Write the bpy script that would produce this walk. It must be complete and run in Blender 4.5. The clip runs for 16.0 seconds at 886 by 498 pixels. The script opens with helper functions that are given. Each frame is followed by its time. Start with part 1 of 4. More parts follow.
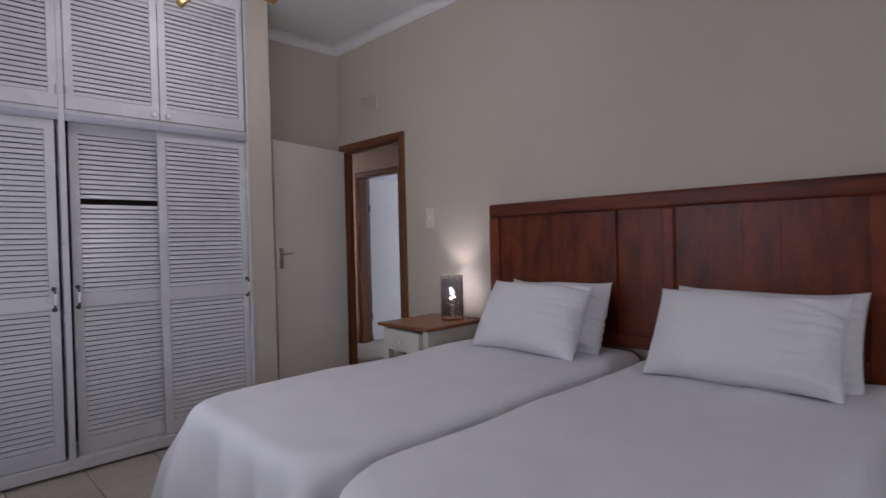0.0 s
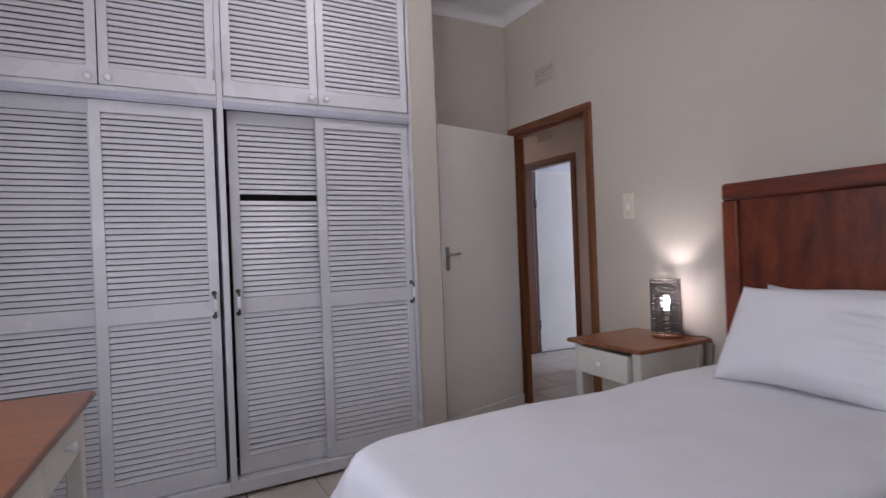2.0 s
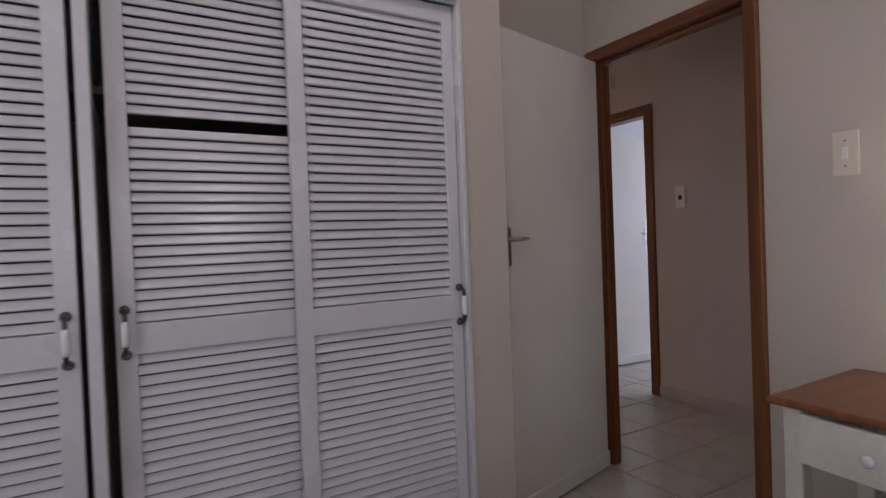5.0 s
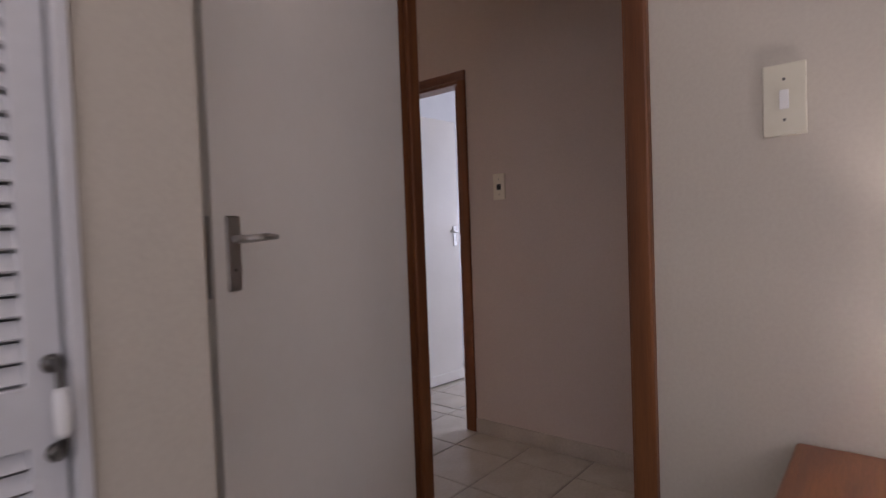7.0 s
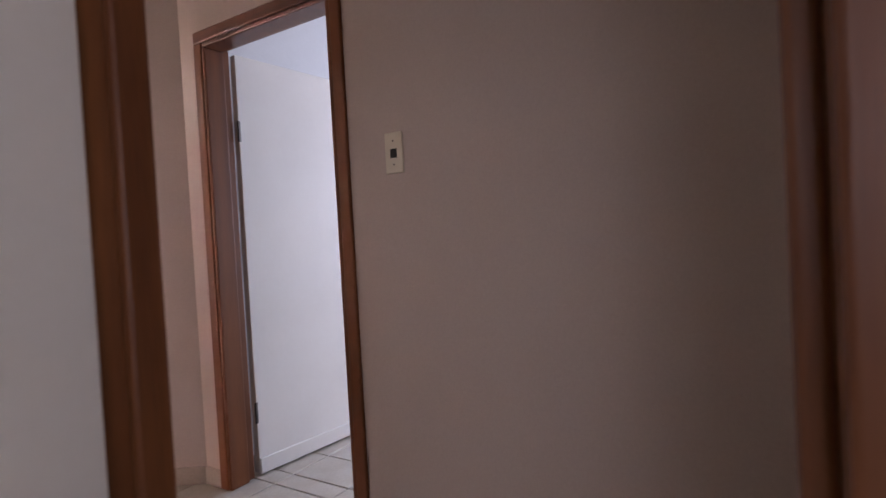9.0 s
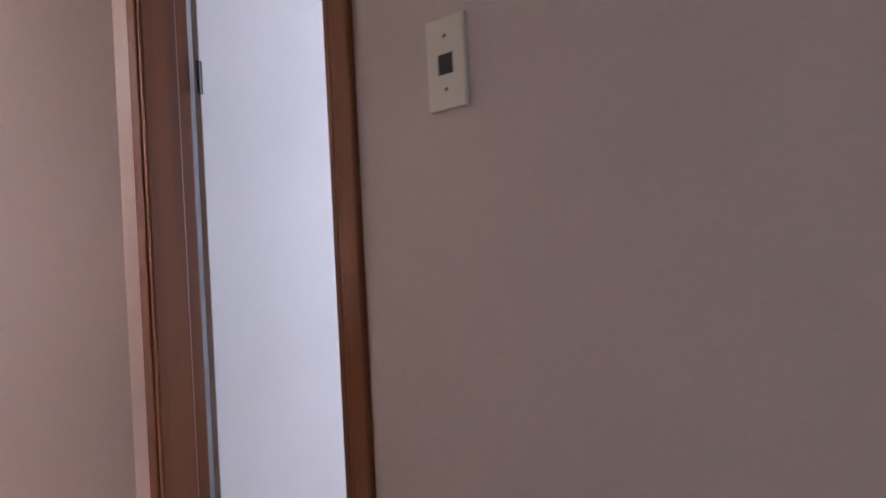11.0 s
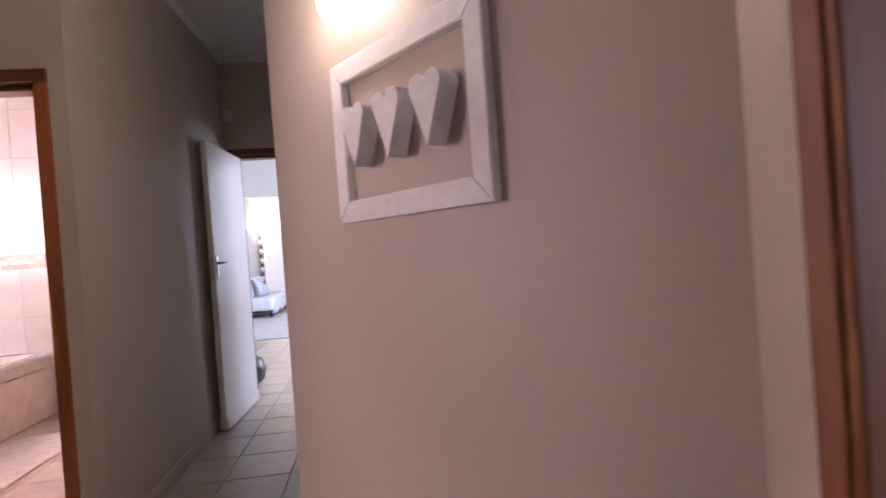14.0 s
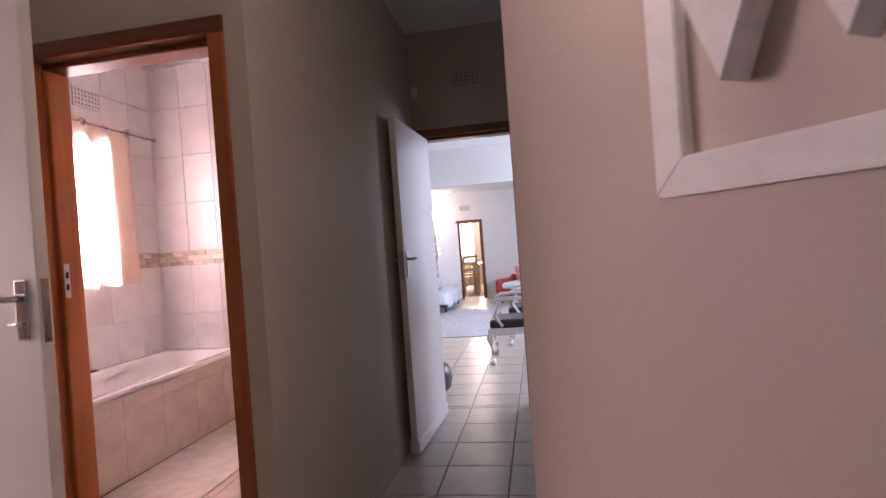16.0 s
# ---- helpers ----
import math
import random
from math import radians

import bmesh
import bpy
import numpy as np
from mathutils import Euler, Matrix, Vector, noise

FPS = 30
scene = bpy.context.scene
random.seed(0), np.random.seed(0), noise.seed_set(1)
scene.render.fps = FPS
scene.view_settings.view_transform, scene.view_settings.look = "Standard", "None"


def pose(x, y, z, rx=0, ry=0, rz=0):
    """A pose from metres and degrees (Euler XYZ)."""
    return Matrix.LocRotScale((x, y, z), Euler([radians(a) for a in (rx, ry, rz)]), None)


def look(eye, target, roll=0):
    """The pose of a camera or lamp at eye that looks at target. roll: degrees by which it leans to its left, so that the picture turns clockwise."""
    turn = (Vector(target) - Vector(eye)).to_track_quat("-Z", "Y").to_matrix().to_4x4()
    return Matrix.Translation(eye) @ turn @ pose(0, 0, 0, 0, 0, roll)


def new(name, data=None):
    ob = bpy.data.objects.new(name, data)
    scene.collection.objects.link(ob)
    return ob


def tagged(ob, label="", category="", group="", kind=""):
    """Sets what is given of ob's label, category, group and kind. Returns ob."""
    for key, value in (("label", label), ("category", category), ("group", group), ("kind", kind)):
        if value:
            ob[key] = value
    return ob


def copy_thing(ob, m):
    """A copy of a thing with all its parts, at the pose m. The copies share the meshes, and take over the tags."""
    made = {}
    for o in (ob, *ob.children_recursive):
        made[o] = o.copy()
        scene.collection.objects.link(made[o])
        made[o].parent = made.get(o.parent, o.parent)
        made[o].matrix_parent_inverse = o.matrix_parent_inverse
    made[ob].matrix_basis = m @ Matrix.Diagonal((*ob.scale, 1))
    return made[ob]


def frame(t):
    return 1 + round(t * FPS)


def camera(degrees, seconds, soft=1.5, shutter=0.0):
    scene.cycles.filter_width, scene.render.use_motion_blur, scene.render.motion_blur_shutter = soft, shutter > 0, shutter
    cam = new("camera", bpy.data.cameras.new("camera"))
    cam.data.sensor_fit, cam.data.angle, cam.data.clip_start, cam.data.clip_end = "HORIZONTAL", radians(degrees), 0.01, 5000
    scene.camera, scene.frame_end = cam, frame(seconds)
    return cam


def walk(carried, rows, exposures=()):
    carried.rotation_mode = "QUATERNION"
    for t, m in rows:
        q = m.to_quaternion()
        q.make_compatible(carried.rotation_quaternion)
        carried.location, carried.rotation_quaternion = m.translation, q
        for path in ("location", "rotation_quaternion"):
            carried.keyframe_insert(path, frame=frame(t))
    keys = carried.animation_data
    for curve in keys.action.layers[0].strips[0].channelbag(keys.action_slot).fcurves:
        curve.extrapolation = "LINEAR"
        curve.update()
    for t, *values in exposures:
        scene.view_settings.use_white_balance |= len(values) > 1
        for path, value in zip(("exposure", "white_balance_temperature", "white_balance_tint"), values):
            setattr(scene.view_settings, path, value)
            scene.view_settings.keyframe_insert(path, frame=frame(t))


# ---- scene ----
cam = camera(78.7, 16.0, soft=1.4, shutter=0.5)
# seconds, x, y, z, yaw, pitch, lean
ROWS = [
    (0, 0.219, -0.190, 1.259, -44.63, -0.92, 1.38),
    (0.5, 0.301, -0.096, 1.204, -39.84, -0.30, 1.95),
    (1, 0.324, 0.080, 1.243, -35.94, -0.60, 1.89),
    (1.5, 0.386, 0.252, 1.236, -32.36, -0.52, 2.09),
    (2, 0.476, 0.489, 1.227, -28.93, -0.12, 2.23),
    (2.5, 0.504, 0.720, 1.220, -27.19, -0.27, 2.31),
    (3, 0.556, 0.956, 1.240, -26.42, -0.51, 2.40),
    (3.2, 0.580, 1.069, 1.233, -26.68, -0.69, 2.39),
    (5.3, 1.000, 2.009, 1.191, -31.75, -1.08, 2.15),
    (5.5, 1.060, 2.108, 1.192, -33.53, -1.28, 2.38),
    (6, 1.220, 2.289, 1.190, -38.53, -1.45, 2.29),
    (6.5, 1.407, 2.442, 1.185, -45.44, -1.62, 2.25),
    (7, 1.663, 2.589, 1.180, -50.45, -1.73, 2.10),
    (7.5, 1.878, 2.747, 1.166, -53.31, -1.79, 2.31),
    (8, 2.130, 2.869, 1.145, -55.68, -1.46, 1.83),
    (8.5, 2.412, 2.978, 1.129, -57.12, -1.15, 2.80),
    (9, 2.647, 3.109, 1.112, -57.94, -1.12, 3.17),
    (9.2, 2.724, 3.144, 1.097, -58.04, -0.37, 3.22),
    (11.3, 3.555, 3.878, 1.135, -50.86, -0.10, 2.56),
    (11.5, 3.572, 3.957, 1.128, -48.99, 0.03, 2.47),
    (12, 3.679, 4.125, 1.148, -33.19, 0.01, 3.73),
    (12.5, 3.710, 4.225, 1.209, -22.79, -1.67, 4.24),
    (13, 3.689, 4.361, 1.194, -16.55, -0.94, 4.14),
    (13.5, 3.644, 4.503, 1.208, -11.77, -0.79, 4.16),
    (14, 3.598, 4.688, 1.205, -7.07, -0.59, 4.18),
    (14.5, 3.549, 4.874, 1.211, -0.69, -0.31, 4.07),
    (15, 3.455, 5.054, 1.215, 5.37, -0.14, 4.33),
    (15.5, 3.355, 5.246, 1.231, 8.47, 0.01, 4.33),
    (16, 3.263, 5.469, 1.234, 9.85, -0.11, 4.21),
]
walk(cam, [(t, pose(x, y, z, 90 + p, r, w)) for t, x, y, z, w, p, r in ROWS],
     exposures=[(0, -0.52, 6250, 23), (1.0, -0.06, 6250, 23), (3.2, -0.06, 6250, 21), (5.5, -0.55, 6650, 26), (7.0, -0.25, 6750, 28), (8.2, -0.05, 6850, 28), (9.2, 0.24, 6400, 28), (11.5, 0.4, 6150, 28), (12.5, 0.15, 6200, 29), (13.5, -0.06, 6350, 31), (14.5, 0.36, 6450, 32), (15.0, 0.26, 6450, 32), (15.5, 0.12, 6450, 32), (16, -0.13, 6450, 33)])

# ---- world and lights ----
world = bpy.data.worlds.new("sky")
scene.world = world
world.use_nodes = True
_wn = world.node_tree.nodes
_sky = _wn.new("ShaderNodeTexSky")
_sky.sky_type = "NISHITA"
_sky.sun_disc = False
_sky.sun_elevation = radians(50)
_sky.sun_rotation = radians(-6)
world.node_tree.links.new(_sky.outputs[0], _wn["Background"].inputs[0])
_wn["Background"].inputs[1].default_value = 0.12


def lamp(name, kind, m, watts, colour=(1, 1, 1), size=(1, 1), radius=0.03):
    d = bpy.data.lights.new(name, kind)
    d.energy, d.color = watts, colour
    if kind == "AREA":
        d.shape, d.size, d.size_y = "RECTANGLE", size[0], size[1]
    elif kind == "SUN":
        d.angle = radians(2)
    else:
        d.shadow_soft_size = radius
    ob = new(name, d)
    ob.matrix_world = m
    return ob


H = 3.00          # bedroom and lobby ceiling
HP = 2.90         # passage ceiling
DAY = (0.86, 0.92, 1.0)
lamp("sun", "SUN", look((0, 0, 10), (0.5, -5, 4)), 2.5, (1, 0.95, 0.88))
lamp("bedroom_west_window_light", "AREA", look((-0.37, 1.85, 1.55), (3, 1.85, 1.9)), 19, DAY, (1.6, 1.1))
lamp("bedroom_south_window_light", "AREA", look((0.85, -2.28, 1.6), (0.85, 3, 2.3)), 25, DAY, (1.1, 1.2))
lamp("bedroom_ceiling_light", "POINT", pose(1.36, 2.57, 2.60), 11, (0.95, 0.97, 1.0), radius=0.12)
lamp("spare_room_window_light", "AREA", look((7.4, 4.0, 1.5), (4.5, 4.6, 1.2)), 75, (0.66, 0.80, 1.0), (1.6, 1.4))
lamp("bath_window_light", "AREA", look((-0.45, 8.59, 1.66), (3, 8.59, 1.4)), 4700, (0.93, 0.92, 1.0), (1.0, 1.0))
# added fill lamp in an unseen room, brightens the oblique wall
lamp("west_room_fill_light", "AREA", look((-2.15, 5.75, 1.55), (3.6, 5.75, 1.55)), 150, (1.0, 0.84, 0.80), (2.2, 1.2))
lamp("living_window_light", "AREA", look((5.7, 13.0, 1.6), (1, 13.5, 0.8)), 270, (0.70, 0.83, 1.0), (3.2, 1.6))
lamp("dining_window_light", "AREA", look((1.55, 22.5, 1.5), (1.55, 17, 1.5)), 420, (1.0, 0.9, 0.72), (1.2, 1.3))
lamp("bedside_bulb_light", "POINT", pose(2.87, 2.42, 0.925), 7.5, (1.0, 0.97, 0.95), radius=0.02)
lamp("sconce_light", "POINT", pose(3.43, 6.38, 2.05), 6.4, (1.0, 0.92, 0.72), radius=0.09)
lamp("living_sconce_light", "POINT", pose(1.06, 17.45, 2.0), 12, (1.0, 0.85, 0.7), radius=0.05)


# ---- materials ----
def mat(name, colour, rough=0.6, vary=0.06, scale=6.0, grain=60.0, bump=0.05, metal=0.0, spec=0.5, stretch=(1, 1, 1),
        second=None, emit=None, coat=0.0, rand=0.0):
    """A principled paint or stuff with broad and fine variation, in object metres."""
    m = bpy.data.materials.new(name)
    m.use_nodes = True
    n, l = m.node_tree.nodes, m.node_tree.links
    b = n["Principled BSDF"]
    tc = n.new("ShaderNodeTexCoord")
    mp = n.new("ShaderNodeMapping")
    mp.inputs["Scale"].default_value = stretch
    l.new(tc.outputs["Object"], mp.inputs[0])
    n1 = n.new("ShaderNodeTexNoise")
    n1.inputs["Scale"].default_value = scale
    n1.inputs["Detail"].default_value = 5
    n2 = n.new("ShaderNodeTexNoise")
    n2.inputs["Scale"].default_value = grain
    n2.inputs["Detail"].default_value = 3
    l.new(mp.outputs[0], n1.inputs[0])
    l.new(mp.outputs[0], n2.inputs[0])
    mx = n.new("ShaderNodeMix")
    mx.data_type = "RGBA"
    dark = tuple(c * (1 - 2 * vary) for c in colour) if second is None else second
    mx.inputs[6].default_value = (*dark, 1)
    mx.inputs[7].default_value = (*colour, 1)
    rp = n.new("ShaderNodeMapRange")
    rp.inputs[1].default_value, rp.inputs[2].default_value = 0.32, 0.62
    l.new(n1.outputs[0], rp.inputs[0])
    l.new(rp.outputs[0], mx.inputs[0])
    m2 = n.new("ShaderNodeMix")
    m2.data_type, m2.blend_type = "RGBA", "OVERLAY"
    m2.inputs[0].default_value = min(1, vary * 2.5)
    l.new(mx.outputs[2], m2.inputs[6])
    l.new(n2.outputs[0], m2.inputs[7])
    out = m2.outputs[2]
    if rand:
        oi = n.new("ShaderNodeObjectInfo")
        hs = n.new("ShaderNodeHueSaturation")
        mr = n.new("ShaderNodeMapRange")
        mr.inputs[3].default_value, mr.inputs[4].default_value = 1 - rand, 1 + rand
        l.new(oi.outputs["Random"], mr.inputs[0])
        l.new(mr.outputs[0], hs.inputs["Value"])
        l.new(out, hs.inputs["Color"])
        out = hs.outputs[0]
    l.new(out, b.inputs["Base Color"])
    b.inputs["Roughness"].default_value = rough
    b.inputs["Metallic"].default_value = metal
    b.inputs["Specular IOR Level"].default_value = spec
    b.inputs["Coat Weight"].default_value = coat
    b.inputs["Coat Roughness"].default_value = 0.25
    rr = n.new("ShaderNodeMapRange")
    rr.inputs[3].default_value, rr.inputs[4].default_value = rough * 0.82, min(1, rough * 1.15)
    l.new(n1.outputs[0], rr.inputs[0])
    l.new(rr.outputs[0], b.inputs["Roughness"])
    if bump:
        bp = n.new("ShaderNodeBump")
        bp.inputs["Strength"].default_value = bump
        bp.inputs["Distance"].default_value = 0.004
        l.new(n2.outputs[0], bp.inputs["Height"])
        l.new(bp.outputs[0], b.inputs["Normal"])
    if emit:
        b.inputs["Emission Color"].default_value = (*emit[0], 1)
        b.inputs["Emission Strength"].default_value = emit[1]
    return m


WALL = mat("wall_paint", (0.56, 0.50, 0.42), 0.55, 0.03, 1.3, 110, 0.10)
# same greige paint with the hall's pinkish light put into its colour
WALL_HALL = mat("wall_paint_pink_lit", (0.56, 0.46, 0.40), 0.5, 0.03, 1.3, 110, 0.10)
WALL_LIGHT = mat("wall_paint_light", (0.66, 0.65, 0.60), 0.6, 0.03, 1.3, 110, 0.08)
WALL_WHITE = mat("wall_paint_white", (0.62, 0.61, 0.60), 0.6, 0.03, 1.3, 110, 0.08)
CEIL = mat("ceiling_paint", (0.74, 0.74, 0.73), 0.7, 0.03, 2, 90, 0.06)
WHITE = mat("white_enamel", (0.66, 0.65, 0.655), 0.27, 0.03, 3, 45, 0.05)
DOORW = mat("door_enamel", (0.88, 0.835, 0.775), 0.38, 0.03, 2, 40, 0.06)
CREAM = mat("cream_paint", (0.70, 0.67, 0.58), 0.42, 0.05, 5, 60, 0.05)
JAMB = mat("stained_meranti", (0.215, 0.078, 0.026), 0.42, 0.10, 3, 45, 0.10, stretch=(7, 7, 0.35), second=(0.120, 0.040, 0.015), coat=0.03, spec=0.35)
JAMB_L = mat("orange_meranti", (0.19, 0.062, 0.019), 0.55, 0.08, 2.0, 45, 0.06, stretch=(7, 7, 0.25), second=(0.10, 0.030, 0.010), coat=0.0, spec=0.3)
# bathroom jamb wood brightened, light on the reveal put into the colour
JAMB_B = mat("lit_orange_meranti", (0.40, 0.125, 0.040), 0.42, 0.10, 2.5, 45, 0.10, stretch=(7, 7, 0.3), second=(0.30, 0.085, 0.028), spec=0.35)
JAMB_H = mat("stained_meranti_head", (0.20, 0.070, 0.032), 0.38, 0.12, 5, 40, 0.12, stretch=(0.5, 0.5, 6), second=(0.12, 0.040, 0.019), coat=0.1)
HEADB = mat("mahogany_stain", (0.185, 0.036, 0.011), 0.38, 0.16, 4, 34, 0.12, stretch=(3.2, 3.2, 1.1), second=(0.080, 0.014, 0.006), coat=0.0, spec=0.35, rand=0.08)
HEADB_H = mat("mahogany_stain_rail", (0.17, 0.030, 0.009), 0.45, 0.14, 4, 30, 0.10, stretch=(5, 0.6, 5), second=(0.055, 0.009, 0.005), coat=0.0, spec=0.35)
TOPW = mat("varnished_pine_top", (0.25, 0.085, 0.028), 0.34, 0.12, 4, 40, 0.08, stretch=(0.7, 6, 6), second=(0.16, 0.05, 0.018), coat=0.15)
LINEN = mat("white_cotton", (0.80, 0.79, 0.80), 0.85, 0.02, 6, 400, 0.10, spec=0.2)
STEEL = mat("satin_steel", (0.62, 0.60, 0.58), 0.3, 0.05, 20, 120, 0.02, metal=1)
CHROME = mat("chrome", (0.80, 0.80, 0.80), 0.12, 0.02, 20, 120, 0.0, metal=1)
PEWTER = mat("dark_pewter", (0.16, 0.15, 0.14), 0.35, 0.15, 30, 150, 0.08, metal=1)
PORC = mat("white_porcelain", (0.82, 0.81, 0.79), 0.12, 0.02, 10, 60, 0.0)
PLASTIC = mat("ivory_plastic", (0.70, 0.65, 0.52), 0.3, 0.02, 10, 60, 0.02)
VENTB = mat("vent_shadow", (0.26, 0.23, 0.20), 0.8, 0.05, 8, 60, 0.02)
BRASS = mat("aged_brass", (0.55, 0.38, 0.14), 0.3, 0.08, 20, 90, 0.03, metal=1)
DARK = mat("dark_void", (0.025, 0.024, 0.024), 0.8, 0.05, 8, 60, 0.02)
# near-black colour stands in for the shade behind the louvres
INSIDE = mat("wardrobe_inside_shade", (0.09, 0.075, 0.06), 0.8, 0.08, 4, 60, 0.03)
TILE = mat("cream_floor_tile", (0.56, 0.51, 0.44), 0.36, 0.07, 7, 70, 0.03, rand=0.05, second=(0.49, 0.43, 0.35))
GROUT = mat("grey_grout", (0.23, 0.20, 0.17), 0.9, 0.1, 10, 90, 0.1)
SKIRT = mat("skirting_tile", (0.47, 0.40, 0.33), 0.35, 0.06, 6, 70, 0.03)
TRACK = mat("blue_grey_track", (0.50, 0.51, 0.57), 0.3, 0.05, 6, 60, 0.02, metal=0.3)
WTILE = mat("white_wall_tile", (0.80, 0.77, 0.77), 0.16, 0.04, 5, 50, 0.02, rand=0.03)
WGROUT = mat("wall_grout", (0.68, 0.63, 0.62), 0.9, 0.05, 10, 80, 0.05)
MOSAIC = mat("mosaic_strip", (0.62, 0.50, 0.42), 0.3, 0.1, 30, 90, 0.02, rand=0.35)
BTILE = mat("beige_bath_tile", (0.66, 0.55, 0.48), 0.30, 0.08, 6, 60, 0.03, rand=0.04)
ACRYL = mat("white_bath_enamel", (0.86, 0.84, 0.83), 0.10, 0.01, 4, 40, 0.0)
FRAMEW = mat("whitewashed_wood", (0.88, 0.86, 0.86), 0.55, 0.03, 6, 50, 0.15, stretch=(4, 4, 4), second=(0.82, 0.79, 0.79))
# heart sides: cool light put into the base tint, darker spots are wear
HEARTG = mat("washed_wood_cool_lit", (0.88, 0.88, 0.90), 0.6, 0.08, 14, 60, 0.15, second=(0.70, 0.69, 0.72))
WICKER = mat("woven_dark_strand", (0.035, 0.028, 0.025), 0.6, 0.2, 40, 150, 0.1)
CABLE = mat("clear_brown_cable", (0.12, 0.09, 0.07), 0.4, 0.05, 20, 90, 0.0)
REDW = mat("red_upholstery", (0.42, 0.045, 0.035), 0.6, 0.08, 12, 200, 0.1)
PINKC = mat("pink_cushion", (0.75, 0.28, 0.28), 0.8, 0.06, 14, 200, 0.1)
LEATH = mat("dark_leather", (0.055, 0.045, 0.042), 0.35, 0.1, 14, 90, 0.1)
MATM = mat("pale_bath_mat", (0.74, 0.68, 0.62), 0.95, 0.08, 12, 160, 0.3)
RUGM = mat("pale_woven_rug", (0.60, 0.59, 0.60), 0.95, 0.12, 12, 160, 0.3)
PINE = mat("pale_pine", (0.60, 0.44, 0.26), 0.45, 0.08, 5, 50, 0.06, stretch=(1, 1, 6))
BULB = mat("glowing_bulb", (1, 0.95, 0.85), 0.4, 0.0, 5, 50, 0.0, emit=((1.0, 0.95, 0.9), 18))
SCONCE = mat("frosted_lit_glass", (1, 0.95, 0.9), 0.3, 0.0, 5, 50, 0.0, emit=((1.0, 0.88, 0.74), 9))


def cloth_mat(name, colour, through_light, second=None, scale=5):
    m = mat(name, colour, 0.9, 0.05, scale, 300, 0.1, spec=0.1, second=second)
    n, l = m.node_tree.nodes, m.node_tree.links
    b = n["Principled BSDF"]
    tr = n.new("ShaderNodeBsdfTranslucent")
    tr.inputs[0].default_value = (*colour, 1)
    ms = n.new("ShaderNodeMixShader")
    ms.inputs[0].default_value = through_light
    l.new(b.outputs[0], ms.inputs[1])
    l.new(tr.outputs[0], ms.inputs[2])
    l.new(ms.outputs[0], n["Material Output"].inputs[0])
    return m


PEACH = cloth_mat("peach_curtain", (0.84, 0.68, 0.59), 0.5)
SHEER = cloth_mat("beige_print_curtain", (0.78, 0.70, 0.58), 0.6, second=(0.45, 0.36, 0.26), scale=9)
THROW = mat("pale_throw", (0.78, 0.80, 0.82), 0.9, 0.08, 9, 200, 0.1, second=(0.60, 0.70, 0.75))
CUSH = mat("patterned_cushion", (0.75, 0.77, 0.80), 0.85, 0.1, 22, 200, 0.1, second=(0.16, 0.22, 0.32))


# ---- mesh tools ----
def add_box(bm, x0, x1, y0, y1, z0, z1, bev=0.0, seg=1):
    r = bmesh.ops.create_cube(bm, size=1)
    bmesh.ops.transform(bm, verts=r["verts"], matrix=Matrix.LocRotScale(
        ((x0 + x1) / 2, (y0 + y1) / 2, (z0 + z1) / 2), None, (abs(x1 - x0), abs(y1 - y0), abs(z1 - z0))))
    if bev:
        es = list({e for v in r["verts"] for e in v.link_edges})
        bmesh.ops.bevel(bm, geom=es, offset=bev, segments=seg, affect="EDGES", profile=0.5)
    return bm


def box(x0, x1, y0, y1, z0, z1, bev=0.003, seg=1):
    return add_box(bmesh.new(), x0, x1, y0, y1, z0, z1, bev, seg)


def lathe(profile, n=24, bm=None, axis="z", at=(0, 0, 0)):
    """A turned shape: rows of (radius, height)."""
    bm = bm or bmesh.new()
    rings = []
    for r, h in profile:
        ring = []
        for k in range(n):
            a = 2 * math.pi * k / n
            p = (r * math.cos(a), r * math.sin(a), h)
            if axis == "y":
                p = (p[0], -p[2], p[1])
            elif axis == "x":
                p = (-p[2], p[0], p[1])
            ring.append(bm.verts.new((p[0] + at[0], p[1] + at[1], p[2] + at[2])))
        rings.append(ring)
    for a, b in zip(rings, rings[1:]):
        for k in range(n):
            bm.faces.new((a[k], a[(k + 1) % n], b[(k + 1) % n], b[k]))
    bm.faces.new(rings[0][::-1])
    bm.faces.new(rings[-1])
    return bm


def tube(points, radius, n=8, bm=None, closed=False):
    """A round bar along points."""
    bm = bm or bmesh.new()
    pts = [Vector(p) for p in points]
    rings = []
    for i, p in enumerate(pts):
        a = pts[i - 1] if i or closed else p
        b = pts[(i + 1) % len(pts)] if i + 1 < len(pts) or closed else p
        d = (b - a).normalized()
        u = d.cross(Vector((0, 0, 1)))
        if u.length < 1e-3:
            u = d.cross(Vector((0, 1, 0)))
        u.normalize()
        w = d.cross(u)
        r = radius[i] if isinstance(radius, (list, tuple)) else radius
        rings.append([bm.verts.new(p + r * (math.cos(2 * math.pi * k / n) * u + math.sin(2 * math.pi * k / n) * w)) for k in range(n)])
    pairs = list(zip(rings, rings[1:])) + ([(rings[-1], rings[0])] if closed else [])
    for a, b in pairs:
        for k in range(n):
            bm.faces.new((a[k], a[(k + 1) % n], b[(k + 1) % n], b[k]))
    if not closed:
        bm.faces.new(rings[0][::-1])
        bm.faces.new(rings[-1])
    return bm


def prism(outline, z0, z1, bm=None):
    """An upright block over a plan outline."""
    bm = bm or bmesh.new()
    lo = [bm.verts.new((x, y, z0)) for x, y in outline]
    hi = [bm.verts.new((x, y, z1)) for x, y in outline]
    n = len(outline)
    for k in range(n):
        bm.faces.new((lo[k], lo[(k + 1) % n], hi[(k + 1) % n], hi[k]))
    bm.faces.new(lo[::-1])
    bm.faces.new(hi)
    return bm


